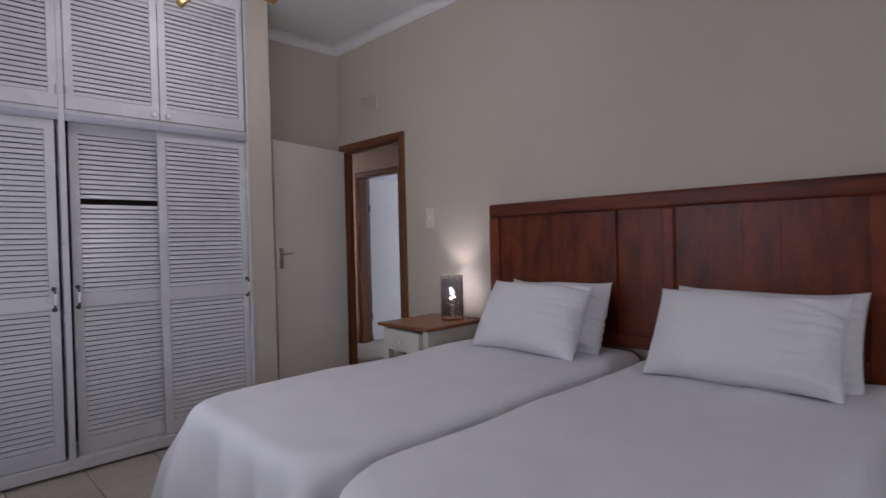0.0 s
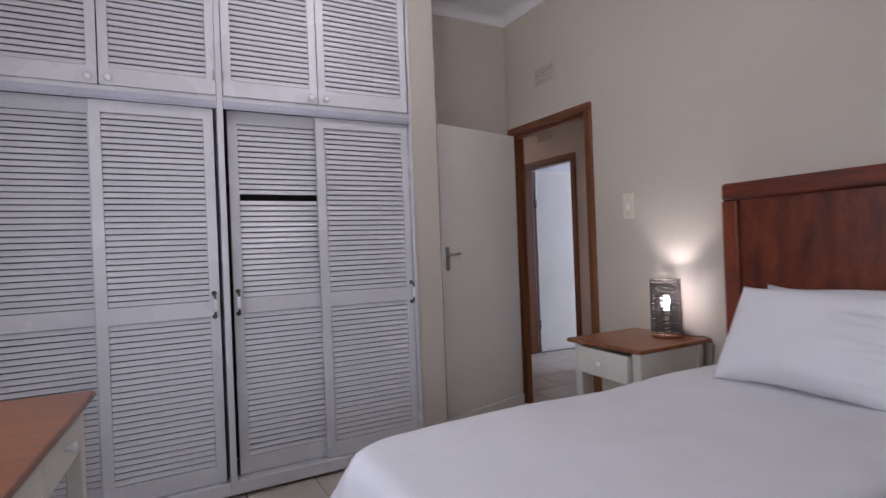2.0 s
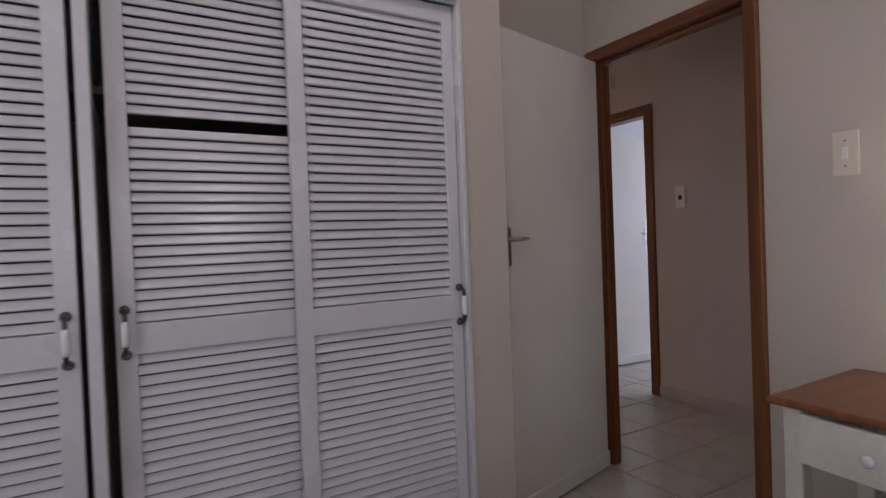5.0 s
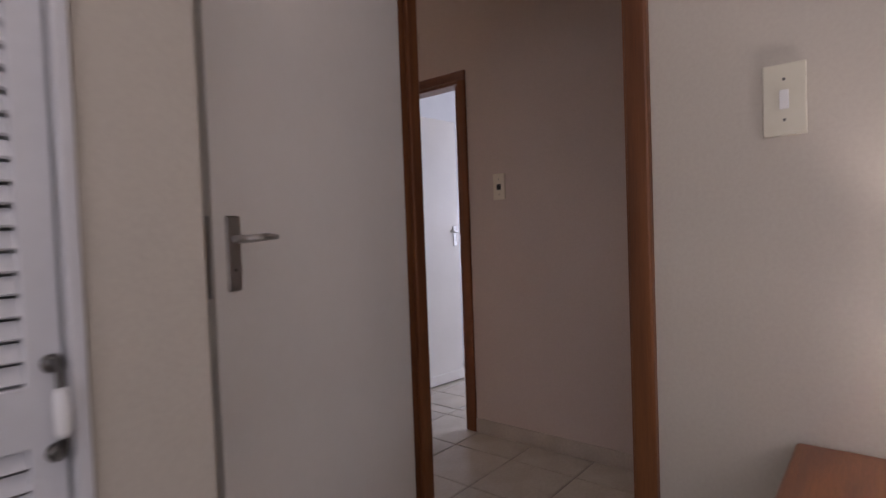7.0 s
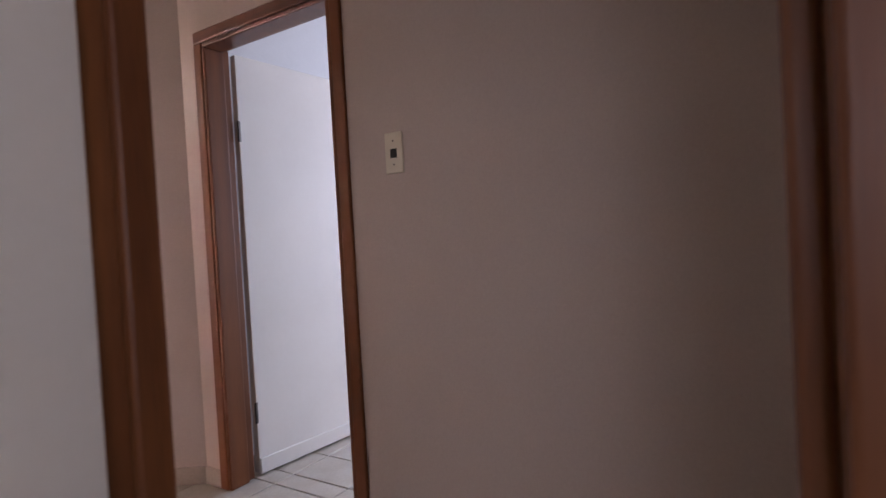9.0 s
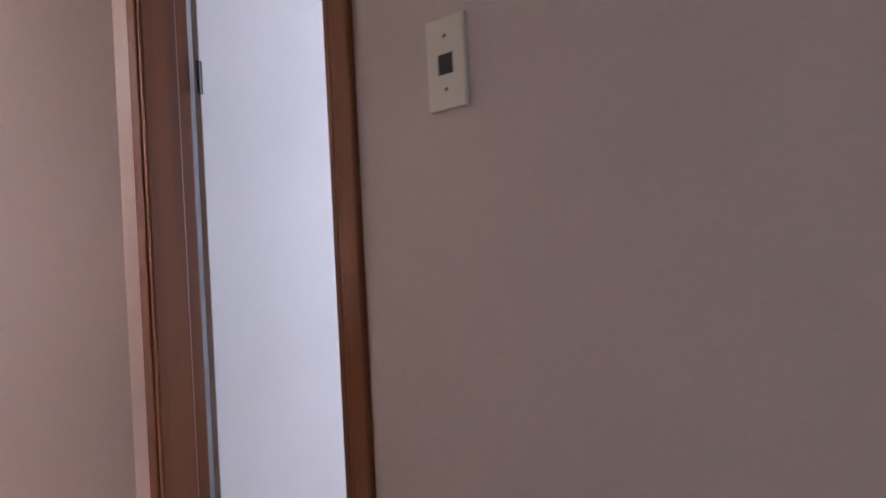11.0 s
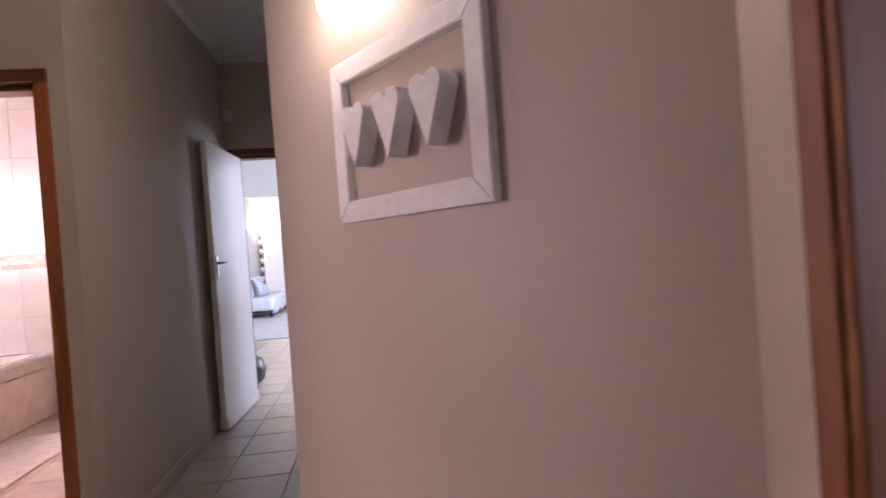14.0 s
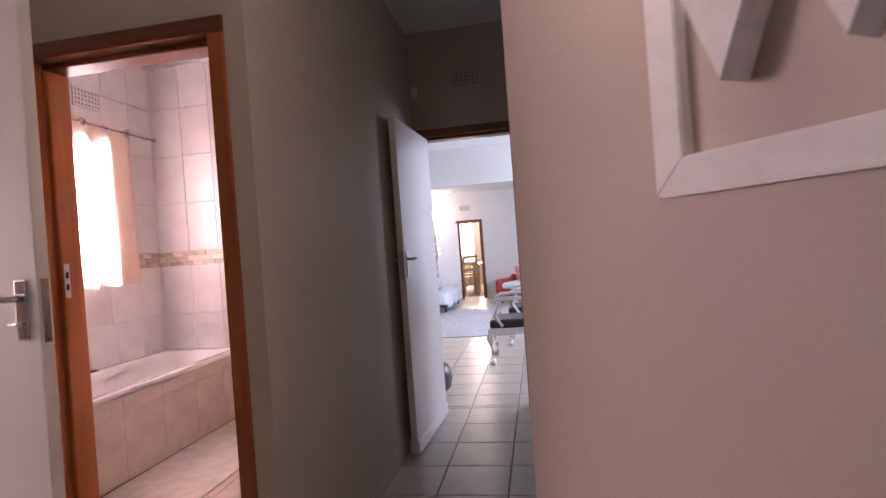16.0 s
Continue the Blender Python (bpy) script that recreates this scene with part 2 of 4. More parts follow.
def finish(name, bm, material, smooth=False):
    bmesh.ops.recalc_face_normals(bm, faces=bm.faces)
    me = bpy.data.meshes.new(name)
    bm.to_mesh(me)
    bm.free()
    me.materials.append(material)
    if smooth:
        for p in me.polygons:
            p.use_smooth = True
    return new(name, me)


def part(name, bm, material, parent, label="", smooth=False):
    ob = finish(name, bm, material, smooth)
    ob.parent = parent
    if label:
        tagged(ob, label)
    return ob


def thing(name, at, label, category, group="", turn=0):
    ob = new(name)
    ob.matrix_world = pose(*at, 0, 0, turn)
    ob.empty_display_size = 0.1
    return tagged(ob, label, category, group)


def structure(name, bm, material, label="", smooth=False):
    return tagged(finish(name, bm, material, smooth), label, kind="structure")


def wall_y(name, x0, x1, y0, y1, z1, material, openings=(), label=""):
    """A wall that runs along y, with openings (y0, y1, z0, z1) through it."""
    bm = bmesh.new()
    y = y0
    for a, b, lo, hi in sorted(openings):
        add_box(bm, x0, x1, y, a, 0, z1)
        if lo > 0:
            add_box(bm, x0, x1, a, b, 0, lo)
        if hi < z1:
            add_box(bm, x0, x1, a, b, hi, z1)
        y = b
    add_box(bm, x0, x1, y, y1, 0, z1)
    return structure(name, bm, material, label)


def wall_x(name, x0, x1, y0, y1, z1, material, openings=(), label=""):
    bm = bmesh.new()
    x = x0
    for a, b, lo, hi in sorted(openings):
        add_box(bm, x, a, y0, y1, 0, z1)
        if lo > 0:
            add_box(bm, a, b, y0, y1, 0, lo)
        if hi < z1:
            add_box(bm, a, b, y0, y1, hi, z1)
        x = b
    add_box(bm, x, x1, y0, y1, 0, z1)
    return structure(name, bm, material, label)


# ---- plan ----
XW, XE = -0.35, 3.00            # bedroom west and east faces
YS, YN = -2.30, 3.94            # bedroom south and north faces
YF = 3.40                       # wardrobe front
XO = 4.197                      # lobby east face
PC, PE = (4.197, 5.488), (3.212, 6.995)   # oblique wall, its two ends
XL, XR = 2.398, 3.212            # passage side faces
YB, YP = 7.063, 9.45             # bathroom wall, passage end wall
D1 = (3.030, 3.910, 2.123)       # bedroom door frame, outer
D2 = (4.473, 5.373, 2.118)      # spare room door frame, outer
D3 = (1.553, 2.327, 2.03)        # bathroom door frame, outer
D4 = (2.412, 3.20, 2.125)       # passage door frame, outer

structure("floor", box(-2.4, 7.8, -2.6, 23.0, -0.10, -0.006, 0), GROUT, "grey grout bed under cream ceramic floor tiles")
floor_ob = bpy.data.objects["floor"]

wall_y("wall_bedroom_east", XE, XE + 0.075, YS, YN + 0.13, H, WALL, [(D1[0], D1[1], 0, D1[2])], "smooth greige painted bedroom wall behind the headboard")
wall_x("wall_bedroom_north", XW - 0.13, XE, YN, YN + 0.13, H, WALL, (), "greige painted wall behind wardrobe and door")
wall_y("wall_bedroom_west", XW - 0.13, XW, YS - 0.13, YN, H, WALL, [(1.05, 2.65, 1.0, 2.1)])
wall_x("wall_bedroom_south", XW, XE + 0.075, YS - 0.13, YS, H, WALL, [(0.3, 1.4, 0.9, 2.1)])
structure("pier", box(1.906, 2.078, YF + 0.012, YN, 0, H, 0.004), WALL, "greige plastered pier beside the built-in wardrobe")
structure("ceiling_bedroom", box(XW - 0.13, XE + 0.075, YS - 0.13, YN + 0.13, H, H + 0.1, 0), CEIL, "flat white painted ceiling")

wall_y("wall_lobby_east", XO, XO + 0.13, 1.5, PC[1], H, WALL_HALL, [(D2[0], D2[1], 0, D2[2])], "dim greige wall tinted for warm light, with a white framed door opening")
wall_x("wall_lobby_south", XE + 0.075, XO, 1.37, 1.5, H, WALL_HALL)
_d = Vector((PE[0] - PC[0], PE[1] - PC[1])).normalized()
_n = Vector((_d.y, -_d.x))
structure("wall_oblique", prism([PC, PE, (PE[0] + 0.13, PE[1]), (PC[0] + 0.13, PC[1] + 0.06)], 0, H), WALL_HALL, "oblique beige lobby wall tinted for pink light, with a picture")
wall_y("wall_passage_east", XR, XR + 0.13, PE[1], YP, H, WALL_HALL)
wall_y("wall_passage_west", XL - 0.13, XL, YB + 0.12, YP, H, WALL, (), "greige passage wall")
wall_x("wall_bathroom_south", -0.08, XL, YB, YB + 0.12, H, WALL, [(D3[0], D3[1], 0, D3[2])], "greige wall around the bathroom door")
wall_x("wall_living_south_west", -1.33, XL - 0.13, 9.79, 9.92, 2.95, WALL_LIGHT)
wall_x("wall_passage_end", XL - 0.13, 5.9, YP, YP + 0.13, H, WALL, [(D4[0], D4[1], 0, D4[2])], "greige wall above the passage door")
wall_y("wall_lobby_west", 0.98, 1.11, YN + 0.13, YB, H, WALL, [(5.86, 6.74, 0, 2.10)])
# unseen west room, added to hold the fill lamp; opening sized to it
wall_y("wall_west_room_west", -2.33, -2.2, 4.0, 7.2, H, WALL_LIGHT, [(4.65, 6.85, 0.9, 2.2)])
wall_x("wall_west_room_south", -2.2, -0.48, 4.0, 4.13, H, WALL_LIGHT)
structure("ceiling_west_room", box(-2.33, 0.98, 4.0, 7.2, H, H + 0.1, 0), CEIL)
wall_x("wall_west_room_north", -2.2, -0.08, YB, YB + 0.12, H, WALL_LIGHT)
structure("ceiling_lobby", box(0.98, XO + 0.13, YN + 0.13, YB, H, H + 0.1, 0), CEIL)
structure("ceiling_lobby_south", box(XE + 0.075, XO + 0.13, 1.37, YN + 0.13, H, H + 0.1, 0), CEIL)
structure("ceiling_passage", box(XL, XR, YB, YP, HP, HP + 0.17, 0), CEIL, "white passage ceiling with cornice")

# spare room
wall_x("wall_spare_north", XO + 0.13, 7.6, 5.56, 5.69, H, WALL_WHITE)
wall_x("wall_spare_south", XO + 0.13, 7.6, 2.27, 2.4, H, WALL_LIGHT)
wall_y("wall_spare_east", 7.5, 7.63, 2.4, 5.56, H, WALL_LIGHT, [(3.2, 4.8, 0.8, 2.2)])
structure("ceiling_spare", box(XO + 0.13, 7.63, 2.27, 5.69, H, H + 0.1, 0), CEIL)

# bathroom
XB0, YB1 = 0.05, 9.65
wall_y("wall_bathroom_west", XB0 - 0.13, XB0, YB, YB1 + 0.13, H, WGROUT, [(8.10, 9.08, 1.22, 2.14)])
wall_x("wall_bathroom_north", XB0, XL - 0.13, YB1, YB1 + 0.13, H, WGROUT)
structure("ceiling_bathroom", box(XB0 - 0.13, XL - 0.13, YB, YB1 + 0.13, 3.0, 3.1, 0), CEIL)

# living room and the room beyond
YL, ZL = 18.0, 2.49
wall_y("wall_living_west", 0.75, 0.88, 13.2, YL, 2.95, WALL_LIGHT)
wall_y("wall_living_east", 5.8, 5.93, YP + 0.13, 22.5, 2.95, WALL_LIGHT, [(11.4, 14.6, 0.8, 2.4)])
wall_x("wall_living_near_west", -1.2, 0.88, 13.07, 13.2, 2.95, WALL_LIGHT)
wall_y("wall_living_far_west", -1.33, -1.2, YP, 13.2, 2.95, WALL_LIGHT)
wall_x("wall_living_north", 0.88, 5.8, YL, YL + 0.13, 2.95, WALL_LIGHT, [(1.43, 2.05, 0, 1.84)], "cool white living room wall with a doorway")
structure("ceiling_living_near", box(-1.33, 5.93, YP + 0.13, 15.0, 2.95, 3.05, 0), CEIL)
structure("ceiling_living_far", box(0.75, 5.93, 15.0, YL, ZL, ZL + 0.1, 0), CEIL)
structure("beam_living", box(0.88, 5.8, 14.85, 15.0, 2.30, 2.95, 0.004), WALL_LIGHT, "cream painted dropped beam across the living room")
wall_x("wall_dining_north", -0.5, 5.8, 22.5, 22.63, 2.95, WALL_LIGHT, [(0.9, 2.2, 0.85, 2.15)])
wall_y("wall_dining_west", -0.5, -0.37, YL, 22.5, 2.95, WALL_LIGHT)
structure("ceiling_dining", box(-0.5, 5.93, YL, 22.63, 2.7, 2.8, 0), CEIL)


# ---- door frames and leaves ----
def door_frame(name, axis, face, depth, a0, a1, top, label, rebate=1, wood=None):
    """A timber frame in a wall: two jambs and a head, each with a stop."""
    f = thing(name, (0, 0, 0), label, "door frame")
    tagged(f, kind="structure")
    w, s = 0.055, 0.021
    wood = wood or JAMB

    def piece(nm, u0, u1, z0, z1, material, d0=0.0, d1=None):
        d1 = depth if d1 is None else d1
        lo, hi = (face + d0, face + d1) if depth > 0 else (face + d1, face + d0)
        bm = box(lo, hi, u0, u1, z0, z1, 0.006, 2) if axis == "y" else box(u0, u1, lo, hi, z0, z1, 0.006, 2)
        return part(nm, bm, material, f)

    piece("jamb", a0, a0 + w, 0, top - w, wood)
    piece("jamb", a1 - w, a1, 0, top - w, wood)
    piece("head", a0, a1, top - w, top, JAMB_H)
    k = 0.045 * (1 if depth > 0 else -1)
    d0, d1 = (k, depth - 0.004) if rebate > 0 else (0.004 * (1 if depth > 0 else -1), depth - k)
    piece("stop", a0 + w, a0 + w + s, 0, top - w - s, wood, d0, d1)
    piece("stop", a1 - w - s, a1 - w, 0, top - w - s, wood, d0, d1)
    piece("stop", a0 + w, a1 - w, top - w - s, top - w, JAMB_H, d0, d1)
    return f


door_frame("door_frame_bedroom", "y", 2.978, 0.100, *D1, "reddish brown stained timber door frame in the bedroom wall")
door_frame("door_frame_spare", "y", 4.185, 0.152, *D2, "orange brown stained timber door frame in the lobby", -1, JAMB_L)
door_frame("door_frame_bathroom", "x", YB - 0.012, 0.142, *D3, "reddish stained timber bathroom door frame", 1, JAMB_B)
door_frame("door_frame_west_room", "y", 1.122, -0.152, 5.86, 6.74, 2.10, "brown stained door frame in the lobby west wall")
door_frame("door_frame_passage", "x", YP - 0.012, 0.152, *D4, "dark stained timber frame at the passage end")


def lever(parent, x, y, z, side, back, metal, snib=False):
    """A lever handle on a long back plate, on the face of a leaf; side: which way the lever points along x."""
    b = back
    p = part("handle_plate", box(x - 0.019, x + 0.019, y, y + 0.006 * b, z - 0.095, z + 0.065, 0.004, 2), metal, parent, "steel back plate")
    bm = tube([(x, y, z + 0.015), (x, y + 0.034 * b, z + 0.015), (x + 0.006 * side, y + 0.045 * b, z + 0.015), (x + 0.05 * side, y + 0.047 * b, z + 0.018),
               (x + 0.088 * side, y + 0.043 * b, z + 0.018)], [0.009, 0.009, 0.009, 0.0085, 0.006], 10)
    part("lever", bm, metal, p, "steel lever", True)
    part("keyhole", lathe([(0.004, 0), (0.004, 0.0012)], 10, None, "y", (x, y + 0.007 * b if b < 0 else y + 0.006, z - 0.05)), DARK, p)
    if snib:
        part("snib", tube([(x - 0.030, y + 0.016 * b, z - 0.052), (x, y + 0.018 * b, z - 0.050), (x + 0.012, y + 0.016 * b, z - 0.050)], [0.004, 0.006, 0.009], 8), metal, p, "small turn snib", True)


def door_leaf(name, hinge, turn, width, height, label, z0=0.012, kick=True, metal=None, snib=False):
    """A flush leaf from its hinge along local +x; turn: its heading."""
    f = thing(name, (hinge[0], hinge[1], z0), label, "door", turn=turn)
    part("leaf", box(0, width, -0.02, 0.02, 0, height, 0.003, 2), DOORW, f)
    for s in (-1, 1):
        lever(f, width - 0.049, 0.0205 * s, 1.155, -1, s, metal or STEEL, snib)
    part("latch_plate", box(width - 0.0005, width + 0.0025, -0.012, 0.012, 1.05, 1.22, 0.0008), STEEL, f, "steel latch face plate")
    for z in (0.25, 1.62):
        part("hinge", add_box(tube([(-0.004, -0.024, z), (-0.004, -0.024, z + 0.10)], 0.006, 8), -0.002, 0.008, -0.0225, -0.0195, z, z + 0.10), PEWTER, f)
    if kick:
        for s in (-1, 1):
            part("weather_bar", box(0.002, width - 0.002, min(0.02 * s, 0.032 * s), max(0.02 * s, 0.032 * s), 0.0, 0.075, 0.003), DOORW, f, "white painted bottom bar")
    return f


door_leaf("bedroom_door", (2.985, 3.864), 194.0, 0.80, 2.05, "open white flush door with steel lever handle")
door_leaf("spare_room_door", (4.362, 5.330), -5, 0.72, 2.04, "open cool white flush door in the next room")
door_leaf("passage_door", (2.500, 9.415), -93, 0.80, 2.03, "white flush door standing open along the passage wall")
door_leaf("lobby_cupboard_door", (1.15, 6.70), 0, 0.82, 2.03, "white door with chrome lever standing open", metal=CHROME, snib=True)


# ---- bedroom: built-in wardrobe ----
SLATS = {}


def slat_mesh(width):
    key = round(width, 3)
    if key not in SLATS:
        bm = bmesh.new()
        add_box(bm, -width / 2, width / 2, -0.0125, 0.0125, -0.0034, 0.0034, 0.0008)
        bmesh.ops.rotate(bm, verts=bm.verts, cent=(0, 0, 0), matrix=Matrix.Rotation(radians(63), 3, "X"))
        me = bpy.data.meshes.new("slat")
        bm.to_mesh(me)
        bm.free()
        me.materials.append(WHITE)
        SLATS[key] = me
    return SLATS[key]


def slats(door, x0, x1, y, z0, z1, missing=None, pitch=0.0287):
    n = max(1, round((z1 - z0) / pitch))
    for k in range(n):
        z = z0 + (k + 0.5) * (z1 - z0) / n
        if missing and abs(z - missing) < 0.55 * (z1 - z0) / n:
            continue
        ob = new("slat", slat_mesh(x1 - x0))
        ob.parent = door
        ob.matrix_basis = pose((x0 + x1) / 2, y + 0.014, z, random.uniform(-1.2, 1.2), random.uniform(-0.05, 0.05), 0)


def bow_handle(parent, x, y, z):
    """A pewter bow handle with a porcelain grip."""
    h = part("handle", tube([(x, y, z + 0.058), (x, y - 0.016, z + 0.060), (x, y - 0.030, z + 0.048), (x, y - 0.034, z + 0.030),
                             (x, y - 0.034, z - 0.030), (x, y - 0.030, z - 0.048), (x, y - 0.016, z - 0.060), (x, y, z - 0.058)],
                            [0.009, 0.006, 0.005, 0.006, 0.006, 0.005, 0.006, 0.009], 8), PEWTER, parent, "dark pewter bow handle", True)
    part("grip", lathe([(0.006, -0.032), (0.0095, -0.024), (0.0105, 0), (0.0095, 0.024), (0.006, 0.032)], 12, None, "z", (x, y - 0.034, z)), PORC, h, "white porcelain grip", True)
    for s in (-1, 1):
        part("rosette", lathe([(0.013, 0), (0.012, 0.006), (0.007, 0.010)], 12, None, "y", (x, y, z + 0.058 * s)), PEWTER, h, "", True)


def knob(parent, x, y, z, axis="y", r=0.015, material=None):
    bm = lathe([(r * 0.55, 0), (r * 0.45, r * 0.5), (r * 0.9, r * 0.9), (r, r * 1.3), (r * 0.8, r * 1.75), (r * 0.3, r * 1.95)], 14, None, axis, (x, y, z))
    return part("knob", bm, material or WHITE, parent, "round white knob", True)


def louvre_door(name, parent, x0, x1, y, z0, z1, rails, stile=0.048, left=None, right=None, missing=None, thick=0.026):
    """A framed louvre door; rails: (low, high) heights, from the bottom one up."""
    left, right = left or stile, right or stile
    xs = [x0, x0 + left, x1 - right, x1]
    zs = [z0] + [v for ab in rails for v in ab][1:-1] + [z1]
    solid = {(i, j) for i in range(3) for j in range(len(zs) - 1) if i != 1 or j % 2 == 0}
    bm = bmesh.new()
    vs = {}

    def vert(i, j, k):
        if (i, j, k) not in vs:
            vs[i, j, k] = bm.verts.new((xs[i], y + k * thick, zs[j]))
        return vs[i, j, k]

    for i, j in solid:
        for k in (0, 1):
            bm.faces.new([vert(a, c, k) for a, c in ((i, j), (i + 1, j), (i + 1, j + 1), (i, j + 1))])
        for (di, dj), (a, c) in (((-1, 0), ((i, j), (i, j + 1))), ((1, 0), ((i + 1, j), (i + 1, j + 1))), ((0, -1), ((i, j), (i + 1, j))), ((0, 1), ((i, j + 1), (i + 1, j + 1)))):
            if (i + di, j + dj) not in solid:
                bm.faces.new((vert(*a, 0), vert(*c, 0), vert(*c, 1), vert(*a, 1)))
    bmesh.ops.recalc_face_normals(bm, faces=bm.faces)
    bmesh.ops.bevel(bm, geom=[e for e in bm.edges if e.calc_face_angle(0) > 1.0], offset=0.002, segments=1, affect="EDGES")
    d = part(name, bm, WHITE, parent)
    for (a0, a1), (b0, b1) in zip(rails, rails[1:]):
        slats(d, x0 + left - 0.004, x1 - right + 0.004, y, a1, b0, missing if missing and a1 < missing < b0 else None)
    return d


wardrobe = thing("built_in_wardrobe", (0, 0, 0), "white enamelled built-in wardrobe with sliding and hinged louvre doors", "wardrobe")
WX0, WX1 = -0.33, 1.905
for a, b in ((WX0, WX0 + 0.02), (0.818, 0.848), (1.887, WX1)):
    part("carcass_side", box(a, b, YF, YN - 0.004, 0.03, H - 0.04, 0.002), WHITE, wardrobe)
# back and shelves carry the painted shade seen between slats
part("back_panel", box(WX0 + 0.02, WX1 - 0.024, YN - 0.03, YN - 0.006, 0.03, H - 0.06, 0), INSIDE, wardrobe, "inner back coloured dark as shade")
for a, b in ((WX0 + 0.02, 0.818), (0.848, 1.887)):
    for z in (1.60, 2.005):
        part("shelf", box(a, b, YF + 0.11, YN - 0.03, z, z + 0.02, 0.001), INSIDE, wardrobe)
part("base_rail", box(WX0, WX1, YF + 0.004, YF + 0.09, 0.02, 0.085, 0.003), WHITE, wardrobe)
part("base_plinth", box(WX0, WX1, YF + 0.06, YF + 0.12, 0.0, 0.02, 0), WHITE, wardrobe)
for a, b in ((WX0 + 0.02, 0.818), (0.848, 1.887)):
    _c = bmesh.new()
    add_box(_c, a, b, YF + 0.002, YF + 0.10, 2.005, 2.035, 0.003)
    part("top_rail", _c, WHITE, wardrobe)
    _c = bmesh.new()
    add_box(_c, a, b, YF - 0.006, YF + 0.016, 1.980, 2.012, 0.002)
    add_box(_c, a, b, YF - 0.003, YF + 0.010, 1.972, 1.982, 0.001)
    part("top_track", _c, TRACK, wardrobe, "blue grey metal sliding track")
part("cornice_rail", box(WX0, WX1, YF + 0.001, YF + 0.05, H - 0.06, H - 0.002, 0.003), WHITE, wardrobe)

RAILS = [(0.09, 0.175), (0.925, 1.005), (1.917, 1.975)]
d = louvre_door("sliding_door", wardrobe, WX0 + 0.022, 0.31, YF + 0.070, 0.088, 1.985, RAILS)
d = louvre_door("sliding_door", wardrobe, 0.271, 0.802, YF + 0.026, 0.088, 1.975, RAILS)
bow_handle(d, 0.776, YF + 0.026, 0.985)
d = louvre_door("sliding_door", wardrobe, 0.874, 1.40, YF + 0.070, 0.088, 1.985, RAILS, missing=1.53)
bow_handle(d, 0.896, YF + 0.070, 0.985)
d = louvre_door("sliding_door", wardrobe, 1.325, 1.884, YF + 0.026, 0.088, 1.975, RAILS, right=0.040)
bow_handle(d, 1.872, YF + 0.026, 0.972)
for x0, x1, kx in ((WX0 + 0.012, 0.316, 0.279), (0.321, 0.816, 0.358), (0.850, 1.332, 1.293), (1.337, 1.872, 1.375)):
    d = louvre_door("upper_door", wardrobe, x0, x1, YF - 0.012, 2.035, 2.925, [(2.035, 2.115), (2.85, 2.925)], stile=0.042, thick=0.02)
    knob(d, kx, YF - 0.012, 2.062, "y", 0.0175, PORC)
    hx = x0 + 0.006 if kx > (x0 + x1) / 2 else x1 - 0.006
    for z in (2.11, 2.80):
        part("hinge", tube([(hx, YF - 0.016, z), (hx, YF - 0.016, z + 0.05)], 0.005, 8), STEEL, d)


# ---- bedroom: beds ----
def pillow(name, centre, tilt, turn, size, label, seed=0, fold=1.0):
    """A soft cushion, its long side along local x."""
    w, h, t = size
    rnd = random.Random(seed)
    o = Vector((rnd.uniform(0, 50), rnd.uniform(0, 50), 0))
    nu, nv = 84, 56
    bm = bmesh.new()

    def pt(i, j, side):
        u, v = -1 + 2 * i / nu, -1 + 2 * j / nv
        pinch = 1 - 0.04 * (1 - abs(v) ** 2.2) * abs(u) ** 3
        pinch2 = 1 - (0.105 + 0.03 * math.sin(3 * u + seed)) * (1 - abs(u) ** 2.6) * abs(v) ** 3
        th = max(0, (1 - abs(u) ** 3.2)) ** 0.62 * max(0, (1 - abs(v) ** 3)) ** 0.62
        p = Vector((u * w / 2 * pinch, v * h / 2 * pinch2, 0))
        # folds that run in from the short ends, deepest at one of them
        end = max(0.0, u * fold - 0.25) ** 1.3
        ridge = 1 - abs(2 * noise.noise(Vector((u * 1.3, v * 4.6 + 0.8 * u * v, seed)) + o))
        folds = (ridge - 0.6) * 0.065 * end + (1 - abs(2 * noise.noise(Vector((u * 2.2, v * 8.5, 2 + seed)) + o)) - 0.6) * 0.024 * (end + 0.015)
        crease = noise.noise(p * 4.5 + o) * 0.026 + noise.noise(Vector((p.x * 5 + p.y * 11, p.y * 4, 0)) + o) * 0.016 * (abs(u) ** 2 + 0.2) + folds
        p.z = side * (t / 2 * th + crease * min(1, th * 1.8)) + 0.03 * noise.noise(p * 3 + o)
        return p

    grids = []
    for side in (1, -1):
        grids.append([[bm.verts.new(pt(i, j, side)) for j in range(nv + 1)] for i in range(nu + 1)])
    for g in grids:
        for i in range(nu):
            for j in range(nv):
                bm.faces.new((g[i][j], g[i + 1][j], g[i + 1][j + 1], g[i][j + 1]))
    bmesh.ops.remove_doubles(bm, verts=bm.verts, dist=0.0006)
    ob = finish(name, bm, LINEN, True)
    ob.matrix_world = pose(*centre, tilt, 0, turn)
    return tagged(ob, label, "pillow", "pillows on the twin beds")


